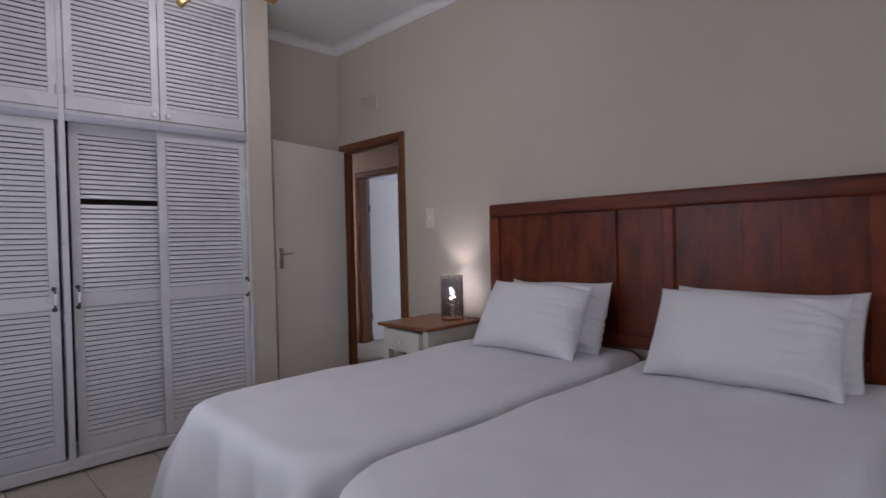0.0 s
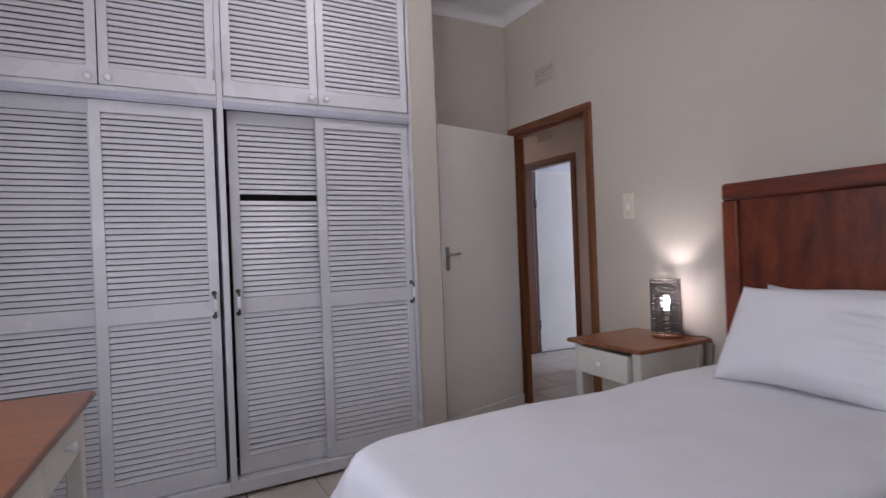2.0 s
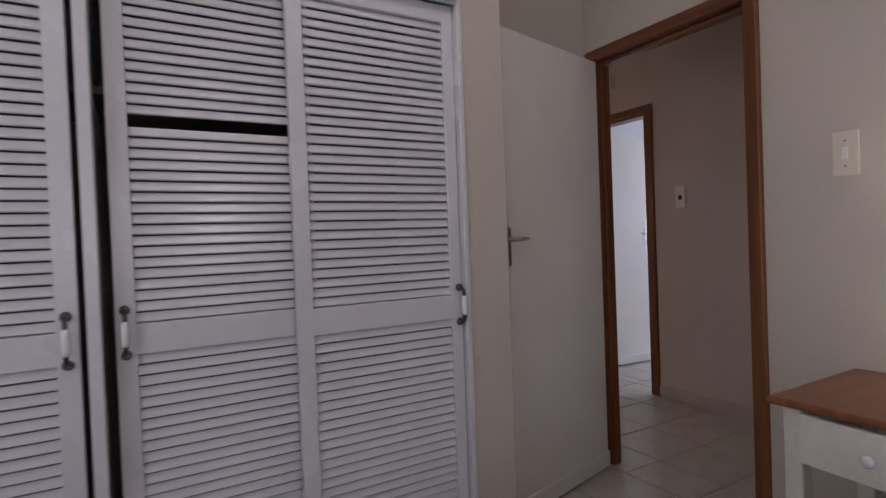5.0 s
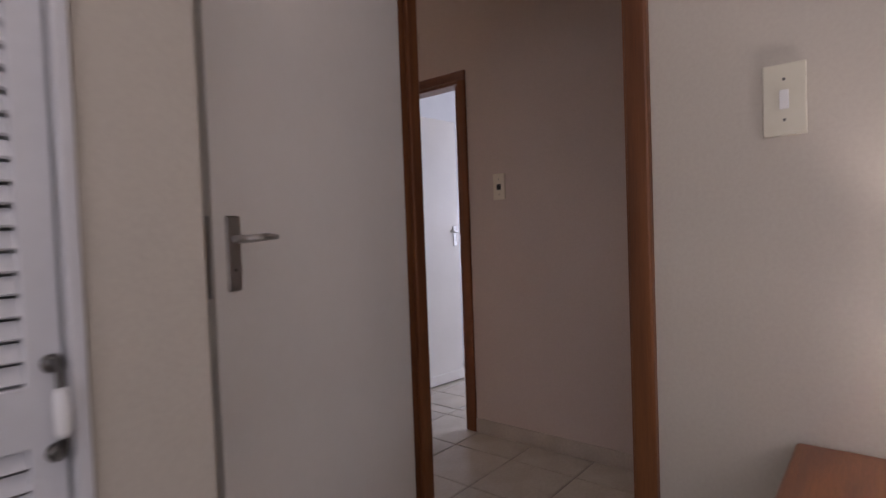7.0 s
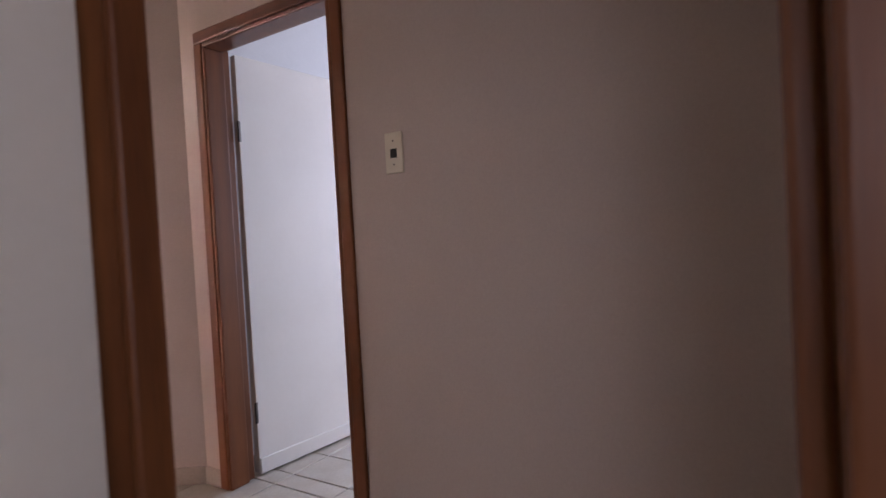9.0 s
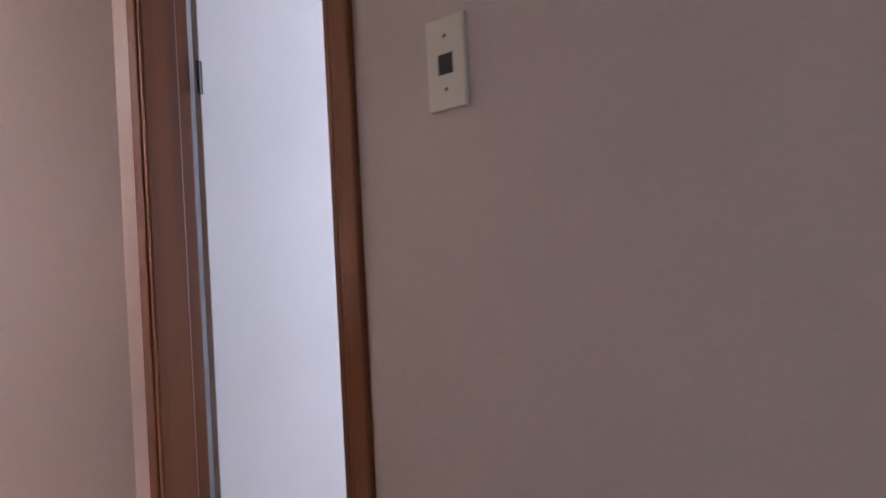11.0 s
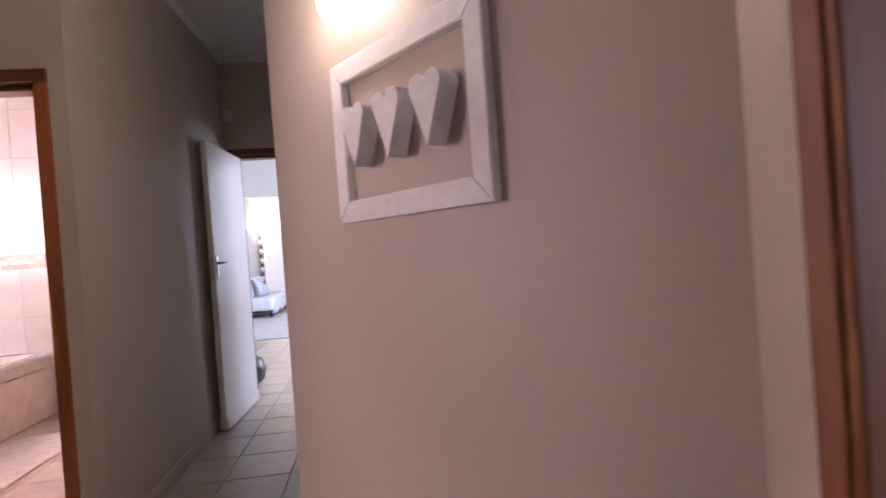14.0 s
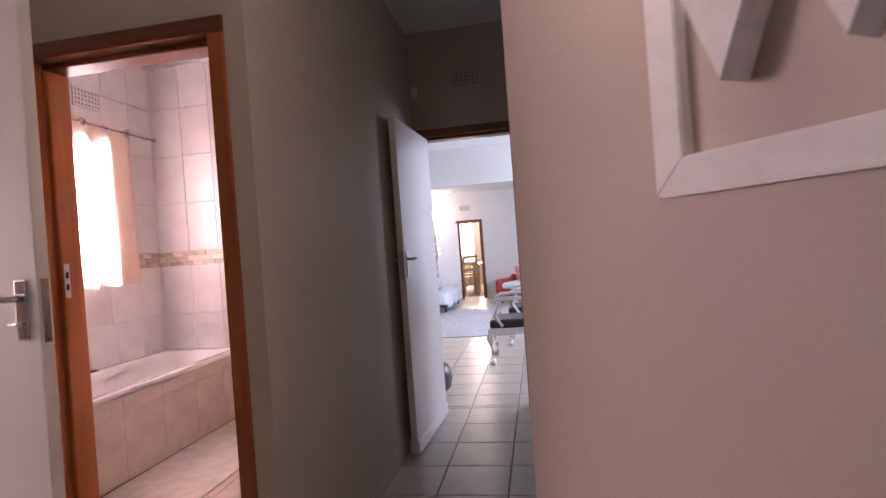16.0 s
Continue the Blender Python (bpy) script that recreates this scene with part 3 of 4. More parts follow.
def duvet(name, x0, x1, y0, y1, z, drop_foot, drop_far, drop_near, label, seed):
    """A cover draped over the foot and both sides of a bed."""
    rnd = random.Random(seed)
    o = Vector((rnd.uniform(0, 30), rnd.uniform(0, 30), 0))
    step = 0.022
    ss = np.arange(-drop_foot, x1 - x0 + 0.001, step)
    tt = np.arange(-drop_near, y1 - y0 + drop_far + 0.001, step)
    bm = bmesh.new()
    r, rc = 0.055, 0.15
    grid = []
    for s in ss:
        row = []
        for t in tt:
            cx, cy = max(s, rc), min(max(t, rc), y1 - y0 - rc)
            dx, dy = s - cx, t - cy
            d = math.hypot(dx, dy)
            over = d - rc
            p = Vector((x0 + s, y0 + t, z))
            if over > 0:
                ux, uy = dx / d, dy / d
                a = min(over / r, math.pi / 2)
                down = r * (1 - math.cos(a)) + max(0, over - r * math.pi / 2)
                corner = min(1.0, 2.2 * min(abs(ux), abs(uy)))
                along = x0 + cx + y0 + cy
                fold = 1 - 2 * abs(noise.noise(Vector((4.5 * along, 0.8 * down, seed)) + o))
                wave = 0.085 * (fold - 0.6) + 0.012 * math.sin(10 * along + 3 * noise.noise(Vector((x0 + cx, y0 + cy, 0)) * 2 + o)) + 0.014 * math.sin(23 * along + seed)
                wave += 0.045 * corner * math.sin(8 * math.atan2(uy, -ux) + 0.7)
                out = rc + r * math.sin(a) + down * (0.07 + 0.26 * corner) + wave * min(1, down * 4)
                p = Vector((x0 + cx + ux * out, y0 + cy + uy * out, z - down))
            p.z += 0.010 * noise.noise(Vector((p.x * 2.2, p.y * 2.2, 0)) + o) + 0.007 * noise.noise(Vector((p.x * 3 + p.y * 7, p.y * 2, 0)) + o)
            rumple = max(0.0, noise.noise(Vector((p.x * 1.6, p.y * 1.6, 4)) + o) - 0.05)
            p.z += 0.030 * rumple * (0.5 - abs(noise.noise(Vector((p.x * 5 + p.y * 2, p.y * 9 - p.x * 4, 1)) + o)))
            row.append(bm.verts.new(p))
        grid.append(row)
    for a, b in zip(grid, grid[1:]):
        for k in range(len(a) - 1):
            bm.faces.new((a[k], a[k + 1], b[k + 1], b[k]))
    ob = finish(name, bm, LINEN, True)
    so = ob.modifiers.new("thick", "SOLIDIFY")
    so.thickness, so.offset = 0.018, -1
    return tagged(ob, label, "duvet", "white duvets on the twin beds")


ZB = 0.65
for y0, y1, sd in ((1.115, 2.085, 1), (0.06, 1.035, 2)):
    b = thing("single_bed", (2.0, (y0 + y1) / 2, 0), "single divan bed with white linen, pushed against its twin", "bed", "twin beds")
    cy = (y0 + y1) / 2
    part("mattress", box(-0.93, 0.93, y0 - cy + 0.03, y1 - cy - 0.03, 0.34, ZB - 0.03, 0.03, 3), LINEN, b, "white mattress")
    part("base", box(-0.92, 0.92, y0 - cy + 0.04, y1 - cy - 0.04, 0.14, 0.335, 0.012, 2), LEATH, b, "dark bed base")
    for lx in (-0.86, 0.86):
        for ly in (y0 - cy + 0.09, y1 - cy - 0.09):
            part("leg", lathe([(0.022, 0), (0.028, 0.14)], 10, None, "z", (lx, ly, 0)), LEATH, b)
    duvet("duvet", 1.01, 2.92, y0 + 0.045, y1 - 0.045, ZB, 0.45, 0.30 if sd == 1 else 0.16, 0.16 if sd == 1 else 0.40, "smooth white cotton duvet hanging over the bed foot", sd)

headboard = thing("headboard", (2.966, 1.10, 0), "wide dark mahogany panelled headboard behind both beds", "headboard")
HB0, HB1, HZ0, HZ1 = -1.025, 1.034, 0.66, 1.484
part("top_rail", box(-0.028, 0.03, HB0, HB1, HZ1 - 0.085, HZ1, 0.016, 4), HEADB_H, headboard)
part("bottom_rail", box(-0.024, 0.03, HB0 + 0.075, HB1 - 0.075, HZ0, HZ0 + 0.07, 0.005, 2), HEADB_H, headboard)
for a, b in ((HB0, HB0 + 0.078), (-0.175, -0.115), (0.137, 0.147), (HB1 - 0.078, HB1)):
    part("stile", box(-0.026, 0.029, a, b, HZ0 if abs(a) < 0.9 else 0.61, HZ1 - 0.084, 0.010, 3), HEADB, headboard)
for a, b, n in ((HB0 + 0.078, -0.175, 5), (-0.115, 0.137, 2), (0.147, HB1 - 0.078, 5)):
    for k in range(n):
        y0, y1 = a + (b - a) * k / n, a + (b - a) * (k + 1) / n
        part("plank", box(-0.004, 0.018, y0 + 0.0001, y1 - 0.0001, HZ0 + 0.06, HZ1 - 0.075, 0.0006), HEADB, headboard)
for y in (HB0 + 0.04, HB1 - 0.04):
    part("post", box(0.0, 0.028, y - 0.035, y + 0.035, 0.0, HZ0 + 0.02, 0.004), HEADB, headboard)

for y, x, z, tl, sd, w, tx in ((1.575, 2.615, 0.830, 58, 3, 0.655, "plump white pillow leaning on another pillow"), (1.55, 2.785, 0.815, 68, 4, 0.66, "white pillow leaning on the dark headboard"),
                               (0.53, 2.615, 0.832, 58, 5, 0.73, "plump creased white pillow leaning on another pillow"), (0.505, 2.785, 0.818, 68, 6, 0.74, "white pillow leaning on the dark headboard")):
    pillow("pillow", (x, y, z), tl, -90, (w, 0.43, 0.25), tx, sd)


# ---- bedroom: bedside cabinet, lamp, desk ----
def cabinet(name, x0, x1, y0, y1, ztop, face, label, category, drawers, ajar=0.0, deep=0.16, leg=0.045):
    """A painted table with a varnished top; face: +1 or -1, the x side on which its drawers are."""
    c = thing(name, ((x0 + x1) / 2, (y0 + y1) / 2, 0), label, category)
    hx, hy = (x1 - x0) / 2, (y1 - y0) / 2
    part("top", box(-hx, hx, -hy, hy, ztop - 0.022, ztop, 0.009, 3), TOPW, c, "varnished orange brown wooden top")
    ix, iy = hx - 0.03, hy - 0.03
    for sx in (-1, 1):
        for sy in (-1, 1):
            part("leg", box(min(sx * ix, sx * (ix - leg)), max(sx * ix, sx * (ix - leg)), min(sy * iy, sy * (iy - leg)), max(sy * iy, sy * (iy - leg)), 0, ztop - 0.023, 0.004), CREAM, c)
    for sy in (-1, 1):
        part("side_panel", box(-ix + 0.046, ix - 0.046, min(sy * (iy - 0.006), sy * (iy - 0.022)), max(sy * (iy - 0.006), sy * (iy - 0.022)), ztop - 0.023 - deep - 0.02, ztop - 0.024, 0.002), CREAM, c)
    part("back_panel", box(min(-face * (ix - 0.006), -face * (ix - 0.02)), max(-face * (ix - 0.006), -face * (ix - 0.02)), -iy + 0.046, iy - 0.046, ztop - 0.2, ztop - 0.024, 0.002), CREAM, c)
    w = 2 * (iy - 0.047) / drawers
    for k in range(drawers):
        a = -iy + 0.047 + k * w
        d = part("drawer", box(min(face * (ix + 0.004), face * (ix - 0.018)), max(face * (ix + 0.004), face * (ix - 0.018)), a + 0.003, a + w - 0.003, ztop - 0.024 - deep, ztop - 0.030, 0.003), CREAM, c, "cream drawer front")
        bm = lathe([(0.008, 0), (0.007, 0.010), (0.014, 0.016), (0.016, 0.022), (0.012, 0.029), (0.004, 0.031)], 14, None, "x", (0, 0, 0))
        if face > 0:
            bmesh.ops.rotate(bm, verts=bm.verts, cent=(0, 0, 0), matrix=Matrix.Rotation(math.pi, 3, "Z"))
        bmesh.ops.translate(bm, verts=bm.verts, vec=(face * (ix + 0.004), a + w / 2, ztop - 0.024 - deep / 2))
        part("knob", bm, PORC, d, "round white knob", True)
        if ajar:
            part("drawer_side", box(min(face * (ix - 0.018), face * 0.02), max(face * (ix - 0.018), face * 0.02), a + 0.012, a + 0.022, ztop - 0.02 - deep, ztop - 0.04, 0.001), CREAM, d)
            part("drawer_side", box(min(face * (ix - 0.018), face * 0.02), max(face * (ix - 0.018), face * 0.02), a + w - 0.022, a + w - 0.012, ztop - 0.02 - deep, ztop - 0.04, 0.001), CREAM, d)
            d.matrix_basis = pose(face * ajar, 0, -0.006, 1.2, 0, -2.0)
    part("shelf", box(-ix + 0.01, ix - 0.01, -iy + 0.01, iy - 0.01, 0.18, 0.20, 0.002), CREAM, c)
    return c


cabinet("bedside_table", 2.466, 2.994, 2.243, 2.745, 0.714, -1, "cream painted bedside table with a varnished wooden top", "bedside table", 1, ajar=0.028, deep=0.14, leg=0.05)
dtab = cabinet("dressing_table", -0.25, 0.25, -0.5, 0.5, 0.82, 1, "cream painted dressing table with a varnished wooden top", "table", 2, deep=0.13)

dtab.matrix_world = pose(0.03, 2.06, 0, 0, 0, -5.5)
stool = thing("stool", (0.12, 2.26, 0), "brown wooden stool tucked under the dressing table", "stool")
part("seat", box(-0.18, 0.19, -0.17, 0.17, 0.43, 0.455, 0.010, 2), TOPW, stool)
for sx in (-0.14, 0.14):
    for sy in (-0.13, 0.13):
        part("leg", lathe([(0.014, 0), (0.019, 0.25), (0.017, 0.43)], 10, None, "z", (sx, sy, 0)), CREAM, stool)

lampo = thing("bedside_lamp", (2.87, 2.42, 0.714), "lit bedside lamp with a dark woven strand shade", "table lamp")
part("base", lathe([(0.074, 0), (0.078, 0.006), (0.076, 0.016), (0.068, 0.020)], 32), TOPW, lampo, "round wooden base", True)
_rnd = random.Random(7)
for k in range(36):
    zz = 0.034 + k * 0.0071
    ph = _rnd.uniform(0, 6)
    pts = []
    for a in range(48):
        an = 2 * math.pi * a / 48
        rr = 0.072 + 0.0030 * math.sin(12 * an + (k % 2) * math.pi) + 0.001 * math.sin(5 * an + ph)
        pts.append((rr * math.cos(an), rr * math.sin(an), zz + 0.0016 * math.sin(7 * an + ph)))
    part("strand", tube(pts, _rnd.uniform(0.0027, 0.0034) + (0.0004 if k < 11 else 0), 5, None, True), WICKER, lampo, "", True)
for a in range(12):
    an = 2 * math.pi * a / 12
    part("rib", tube([(0.072 * math.cos(an), 0.072 * math.sin(an), 0.004), (0.072 * math.cos(an), 0.072 * math.sin(an), 0.300)], 0.0042, 5), WICKER, lampo)
for zz in (0.026, 0.300):
    part("ring", tube([(0.075 * math.cos(2 * math.pi * a / 40), 0.075 * math.sin(2 * math.pi * a / 40), zz) for a in range(40)], 0.004, 6, None, True), PEWTER, lampo, "", True)
part("socket", lathe([(0.016, 0.02), (0.016, 0.13), (0.013, 0.14)], 14), PLASTIC, lampo)
part("bulb", lathe([(0.012, 0.14), (0.017, 0.155), (0.024, 0.185), (0.022, 0.205), (0.012, 0.218), (0.003, 0.221)], 16), BULB, lampo, "glowing bulb", True).visible_shadow = False
_cb = tube([(2.94, 2.35, 0.719), (2.955, 2.31, 0.720), (2.965, 2.28, 0.722), (2.975, 2.255, 0.718), (2.985, 2.232, 0.68), (2.988, 2.255, 0.5), (2.988, 2.26, 0.30)], 0.0032, 6)
tagged(finish("lamp_cable", _cb, CABLE, True), "thin dark lamp cable over the table edge", "cable")


# ---- small fixtures ----
def wall_plate(name, at, turn, label, w, h, rocker):
    """A switch plate; local +y is the way out of the wall."""
    f = thing(name, at, label, "switch", turn=turn)
    p = part("plate", box(-w / 2, w / 2, 0, 0.009, -h / 2, h / 2, 0.0025, 2), PLASTIC, f)
    if rocker:
        part("rocker", box(-0.0085, 0.0085, 0.009, 0.014, -0.02, 0.02, 0.002, 2), PORC, f)
    else:
        part("socket_hole", box(-0.014, 0.014, 0.0085, 0.0096, -0.018, 0.014, 0), DARK, f, "dark square opening")
    for z in (-0.042, 0.042):
        part("screw", lathe([(0.0032, 0), (0.0028, 0.0014)], 8, None, "y", (0, 0.0105, z)), PEWTER, f)
    return f


wall_plate("light_switch", (2.999, 2.755, 1.43), 90, "ivory light switch on the greige wall", 0.078, 0.148, True)
wall_plate("blanking_plate", (4.196, 4.26, 1.424), 90, "ivory wall plate with a dark square hole", 0.075, 0.145, False)


def air_brick(name, at, turn, w, h, nx, nz, label, paint=None):
    paint = paint or WALL
    f = thing(name, at, label, "vent", turn=turn)
    cw, ch = w / nx, h / nz
    for k in range(nx + 1):
        x = -w / 2 + k * cw
        part("bar", box(x - cw * 0.22, x + cw * 0.22, 0, 0.010, -h / 2 - ch * 0.2, h / 2 + ch * 0.2, 0), paint, f)
    for k in range(nz + 1):
        z = -h / 2 + k * ch
        part("bar", box(-w / 2 - cw * 0.2, w / 2 + cw * 0.2, 0.0006, 0.0094, z - ch * 0.22, z + ch * 0.22, 0), paint, f)
    # dark sheet stands in for shade in the vent holes
    part("backing", box(-w / 2, w / 2, 0.0005, 0.002, -h / 2, h / 2, 0), VENTB, f)
    return f


air_brick("air_vent", (3.0, 3.47, 2.43), 90, 0.20, 0.105, 7, 4, "small painted air brick above the bedroom door")
air_brick("air_vent", (XO, 4.92, 2.36), 90, 0.20, 0.10, 7, 4, "small painted air brick above the lobby door")
air_brick("air_vent", (1.955, YB, 2.33), 180, 0.20, 0.105, 7, 4, "small painted air brick above the bathroom door")
air_brick("air_vent", (2.83, YP, 2.472), 180, 0.20, 0.105, 7, 4, "small painted air brick above the passage door")

_p = thing("alarm_sensor", (2.44, YP - 0.005, 2.40), "small white alarm sensor in the passage corner", "sensor", turn=180)
part("body", box(-0.028, 0.028, 0, 0.04, -0.045, 0.045, 0.012, 3), PORC, _p)


# ---- oblique wall: picture and sconce ----
ANG = math.degrees(math.atan2(PC[1] - PE[1], PC[0] - PE[0]))
_mid = Vector(((3.488 + 3.905) / 2, (6.522 + 5.939) / 2, 0))
_t = (_mid.xy - Vector(PC)).dot(_d)
_base = Vector(PC) + _d * _t
PW, PZ0, PZ1 = 0.717, 1.295, 1.812
pic = thing("heart_picture", (_base.x, _base.y, (PZ0 + PZ1) / 2), "whitewashed open frame with three wooden hearts on the wall", "picture", turn=ANG + 180)
hw, hh, fw = PW / 2, (PZ1 - PZ0) / 2, 0.068


def mitre(parent, a, b, depth=0.03):
    """One mitred frame bar between outer corners a, b (x, z)."""
    A, B = Vector(a), Vector(b)
    ia, ib = Vector((math.copysign(abs(A.x) - fw, A.x), math.copysign(abs(A.y) - fw, A.y))), Vector((math.copysign(abs(B.x) - fw, B.x), math.copysign(abs(B.y) - fw, B.y)))
    bm = bmesh.new()
    lo = [bm.verts.new((p.x, 0, p.y)) for p in (A, B, ib, ia)]
    hi = [bm.verts.new((p.x, depth, p.y)) for p in (A, B, ib, ia)]
    for k in range(4):
        bm.faces.new((lo[k], lo[(k + 1) % 4], hi[(k + 1) % 4], hi[k]))
    bm.faces.new(lo[::-1])
    bm.faces.new(hi)
    bmesh.ops.bevel(bm, geom=list(bm.edges), offset=0.003, segments=2, affect="EDGES")
    part("frame_bar", bm, FRAMEW, parent)


for a, b in (((-hw, hh), (hw, hh)), ((hw, hh), (hw, -hh)), ((hw, -hh), (-hw, -hh)), ((-hw, -hh), (-hw, hh))):
    mitre(pic, a, b)


def heart(parent, cx, cz, w, h, depth):
    pts = [(0.0, -h / 2)]
    for s in (1, -1):
        arc = [(s * (w / 4 + w / 4 * math.cos(a)), h / 2 - w / 4 + w / 4 * math.sin(a)) for a in [math.pi * q / 18 * 1.0 for q in range(-3, 17)]]
        pts += arc if s > 0 else arc[::-1]
    bm = bmesh.new()
    y0 = 0.006
    lo = [bm.verts.new((cx + x, y0, cz + z)) for x, z in pts]
    hi = [bm.verts.new((cx + x, y0 + depth, cz + z)) for x, z in pts]
    for k in range(len(pts)):
        f = bm.faces.new((lo[k], lo[(k + 1) % len(pts)], hi[(k + 1) % len(pts)], hi[k]))
        f.material_index = 1
    bm.faces.new(lo)
    bm.faces.new(hi[::-1])
    ob = part("heart", bm, FRAMEW, parent, "white wooden heart with worn sides tinted for cool light")
    ob.data.materials.append(HEARTG)
    part("peg", tube([(cx, 0.0, cz + 0.03), (cx, y0 + 0.004, cz + 0.03)], 0.006, 8), FRAMEW, ob)
    return ob


for cx in (-0.178, -0.002, 0.175):
    heart(pic, cx, -0.004, 0.128, 0.188, 0.064)

_sb = Vector(PC) + _d * ((Vector((3.53, 6.45)) - Vector(PC)).dot(_d))
sc = thing("wall_sconce", (_sb.x, _sb.y, 2.05), "lit frosted glass wall lamp on the oblique wall", "wall lamp", turn=ANG + 180)
part("back_plate", lathe([(0.03, 0), (0.03, -0.010), (0.022, -0.014)], 20, None, "y", (0, 0, 0.02)), CHROME, sc, "", True)
part("arm", tube([(0, 0.008, 0.02), (0, 0.055, 0.02)], 0.008, 8), CHROME, sc, "", True)
part("shade", lathe([(0.010, -0.135), (0.024, -0.115), (0.036, -0.05), (0.044, 0.03), (0.047, 0.10), (0.040, 0.13), (0.02, 0.14)], 24, None, "z", (0, 0.068, 0.02)), SCONCE, sc, "glowing frosted glass shade", True).visible_shadow = False


# ---- skirtings and cornices ----
def skirt(name, outline_pairs, height=0.085, t=0.011, material=None):
    for (a, b) in outline_pairs:
        A, B = Vector(a), Vector(b)
        dd = (B - A).normalized()
        nn = Vector((-dd.y, dd.x)) * t
        bm = prism([tuple(A), tuple(B), tuple(B + nn), tuple(A + nn)], 0, height)
        bmesh.ops.bevel(bm, geom=list(bm.edges), offset=0.003, segments=1, affect="EDGES")
        structure(name, bm, material or SKIRT, "beige tiled skirting along the wall")


skirt("baseboard", [((XO, 1.5), (XO, D2[0])), ((XO, D2[1]), PC), (PC, PE), (PE, (XR, YP)), ((XL, YP), (XL, YB)), ((XL, YB), (D3[1], YB)),
                    ((2.078, YF + 0.012), (1.906, YF + 0.012))], 0.085)


def cornice(pairs, z, r=0.055):
    for a, b in pairs:
        A, B = Vector(a), Vector(b)
        dd = (B - A).normalized()
        nn = Vector((-dd.y, dd.x))
        bm = bmesh.new()
        prof = [(0.0, -r - 0.012), (0.008, -r - 0.012), (0.012, -r)] + [(0.012 + r * (1 - math.cos(k * math.pi / 12)), -r + r * math.sin(k * math.pi / 12) - 0.004) for k in range(1, 7)] + [(r + 0.022, -0.004), (r + 0.022, 0.0), (0, 0)]
        rings = [[bm.verts.new((*(P + nn * u), z + v - 0.0005)) for u, v in prof] for P in (A, B)]
        n = len(prof)
        for k in range(n):
            bm.faces.new((rings[0][k], rings[0][(k + 1) % n], rings[1][(k + 1) % n], rings[1][k]))
        bm.faces.new(rings[0][::-1])
        bm.faces.new(rings[1])
        structure("trim_cornice", bm, CEIL, "white plaster cove cornice")


cornice([((XE, YS), (XE, YN)), ((XE, YN), (2.078, YN))], H)
cornice([((XR, YB), (XR, YP)), ((XR, YP), (XL, YP)), ((XL, YP), (XL, YB))], HP, 0.03)
cornice([(PC, PE), ((XO, 1.5), PC)], H)

# ---- bedroom ceiling fitting ----
cl = thing("ceiling_light", (1.36, 2.57, H), "brass ceiling light with three turned arms and lit bulbs", "ceiling light")
part("rose", lathe([(0.05, 0), (0.05, -0.012), (0.03, -0.025)], 20), BRASS, cl, "", True)
part("stem", lathe([(0.008, -0.01), (0.008, -0.32), (0.020, -0.34), (0.026, -0.37), (0.014, -0.40), (0.007, -0.44), (0.003, -0.46)], 14), BRASS, cl, "", True)
for k in range(3):
    an = -0.28 + 2 * math.pi * k / 3
    c, s = math.cos(an), math.sin(an)
    a = part("arm", tube([(0.01 * c, 0.01 * s, -0.365), (0.08 * c, 0.08 * s, -0.405), (0.18 * c, 0.18 * s, -0.435), (0.26 * c, 0.26 * s, -0.446), (0.285 * c, 0.285 * s, -0.440)], 0.006, 8), BRASS, cl, "", True)
    part("cup", lathe([(0.006, -0.460), (0.020, -0.450), (0.030, -0.430), (0.016, -0.415), (0.014, -0.365)], 14, None, "z", (0.285 * c, 0.285 * s, 0)), BRASS, a, "brass lamp cup", True)
    part("bulb", lathe([(0.010, -0.365), (0.016, -0.350), (0.020, -0.325), (0.014, -0.290), (0.004, -0.265)], 12, None, "z", (0.285 * c, 0.285 * s, 0)), BULB, a, "glowing candle bulb", True).visible_shadow = False

_sp = thing("strike_plate", (D3[0] + 0.0765, YB + 0.052, 1.215), "steel strike plate on the bathroom door jamb", "strike plate", turn=-90)
part("plate", box(-0.012, 0.012, 0, 0.0025, -0.06, 0.06, 0.0008), STEEL, _sp)
for z in (-0.022, 0.02):
    part("slot", box(-0.006, 0.006, 0.002, 0.0032, z - 0.011, z + 0.011, 0), DARK, _sp)


# ---- floor tiles ----
TS = 0.358
TILE_MESH = {}


def tile_mesh(w, h, t, material, bev=0.003):
    key = (round(w, 3), round(h, 3), t, material.name)
    if key not in TILE_MESH:
        bm = bmesh.new()
        q = [(-w / 2, -h / 2), (w / 2, -h / 2), (w / 2, h / 2), (-w / 2, h / 2)]
        lo = [bm.verts.new((x, y, -t)) for x, y in q]
        mi = [bm.verts.new((x, y, -bev)) for x, y in q]
        hi = [bm.verts.new((x - math.copysign(bev, x), y - math.copysign(bev, y), 0)) for x, y in q]
        for A, B in ((lo, mi), (mi, hi)):
            for k in range(4):
                bm.faces.new((A[k], A[(k + 1) % 4], B[(k + 1) % 4], B[k]))
        bm.faces.new(hi)
        me = bpy.data.meshes.new("tile")
        bm.to_mesh(me)
        bm.free()
        me.materials.append(material)
        TILE_MESH[key] = me
    return TILE_MESH[key]


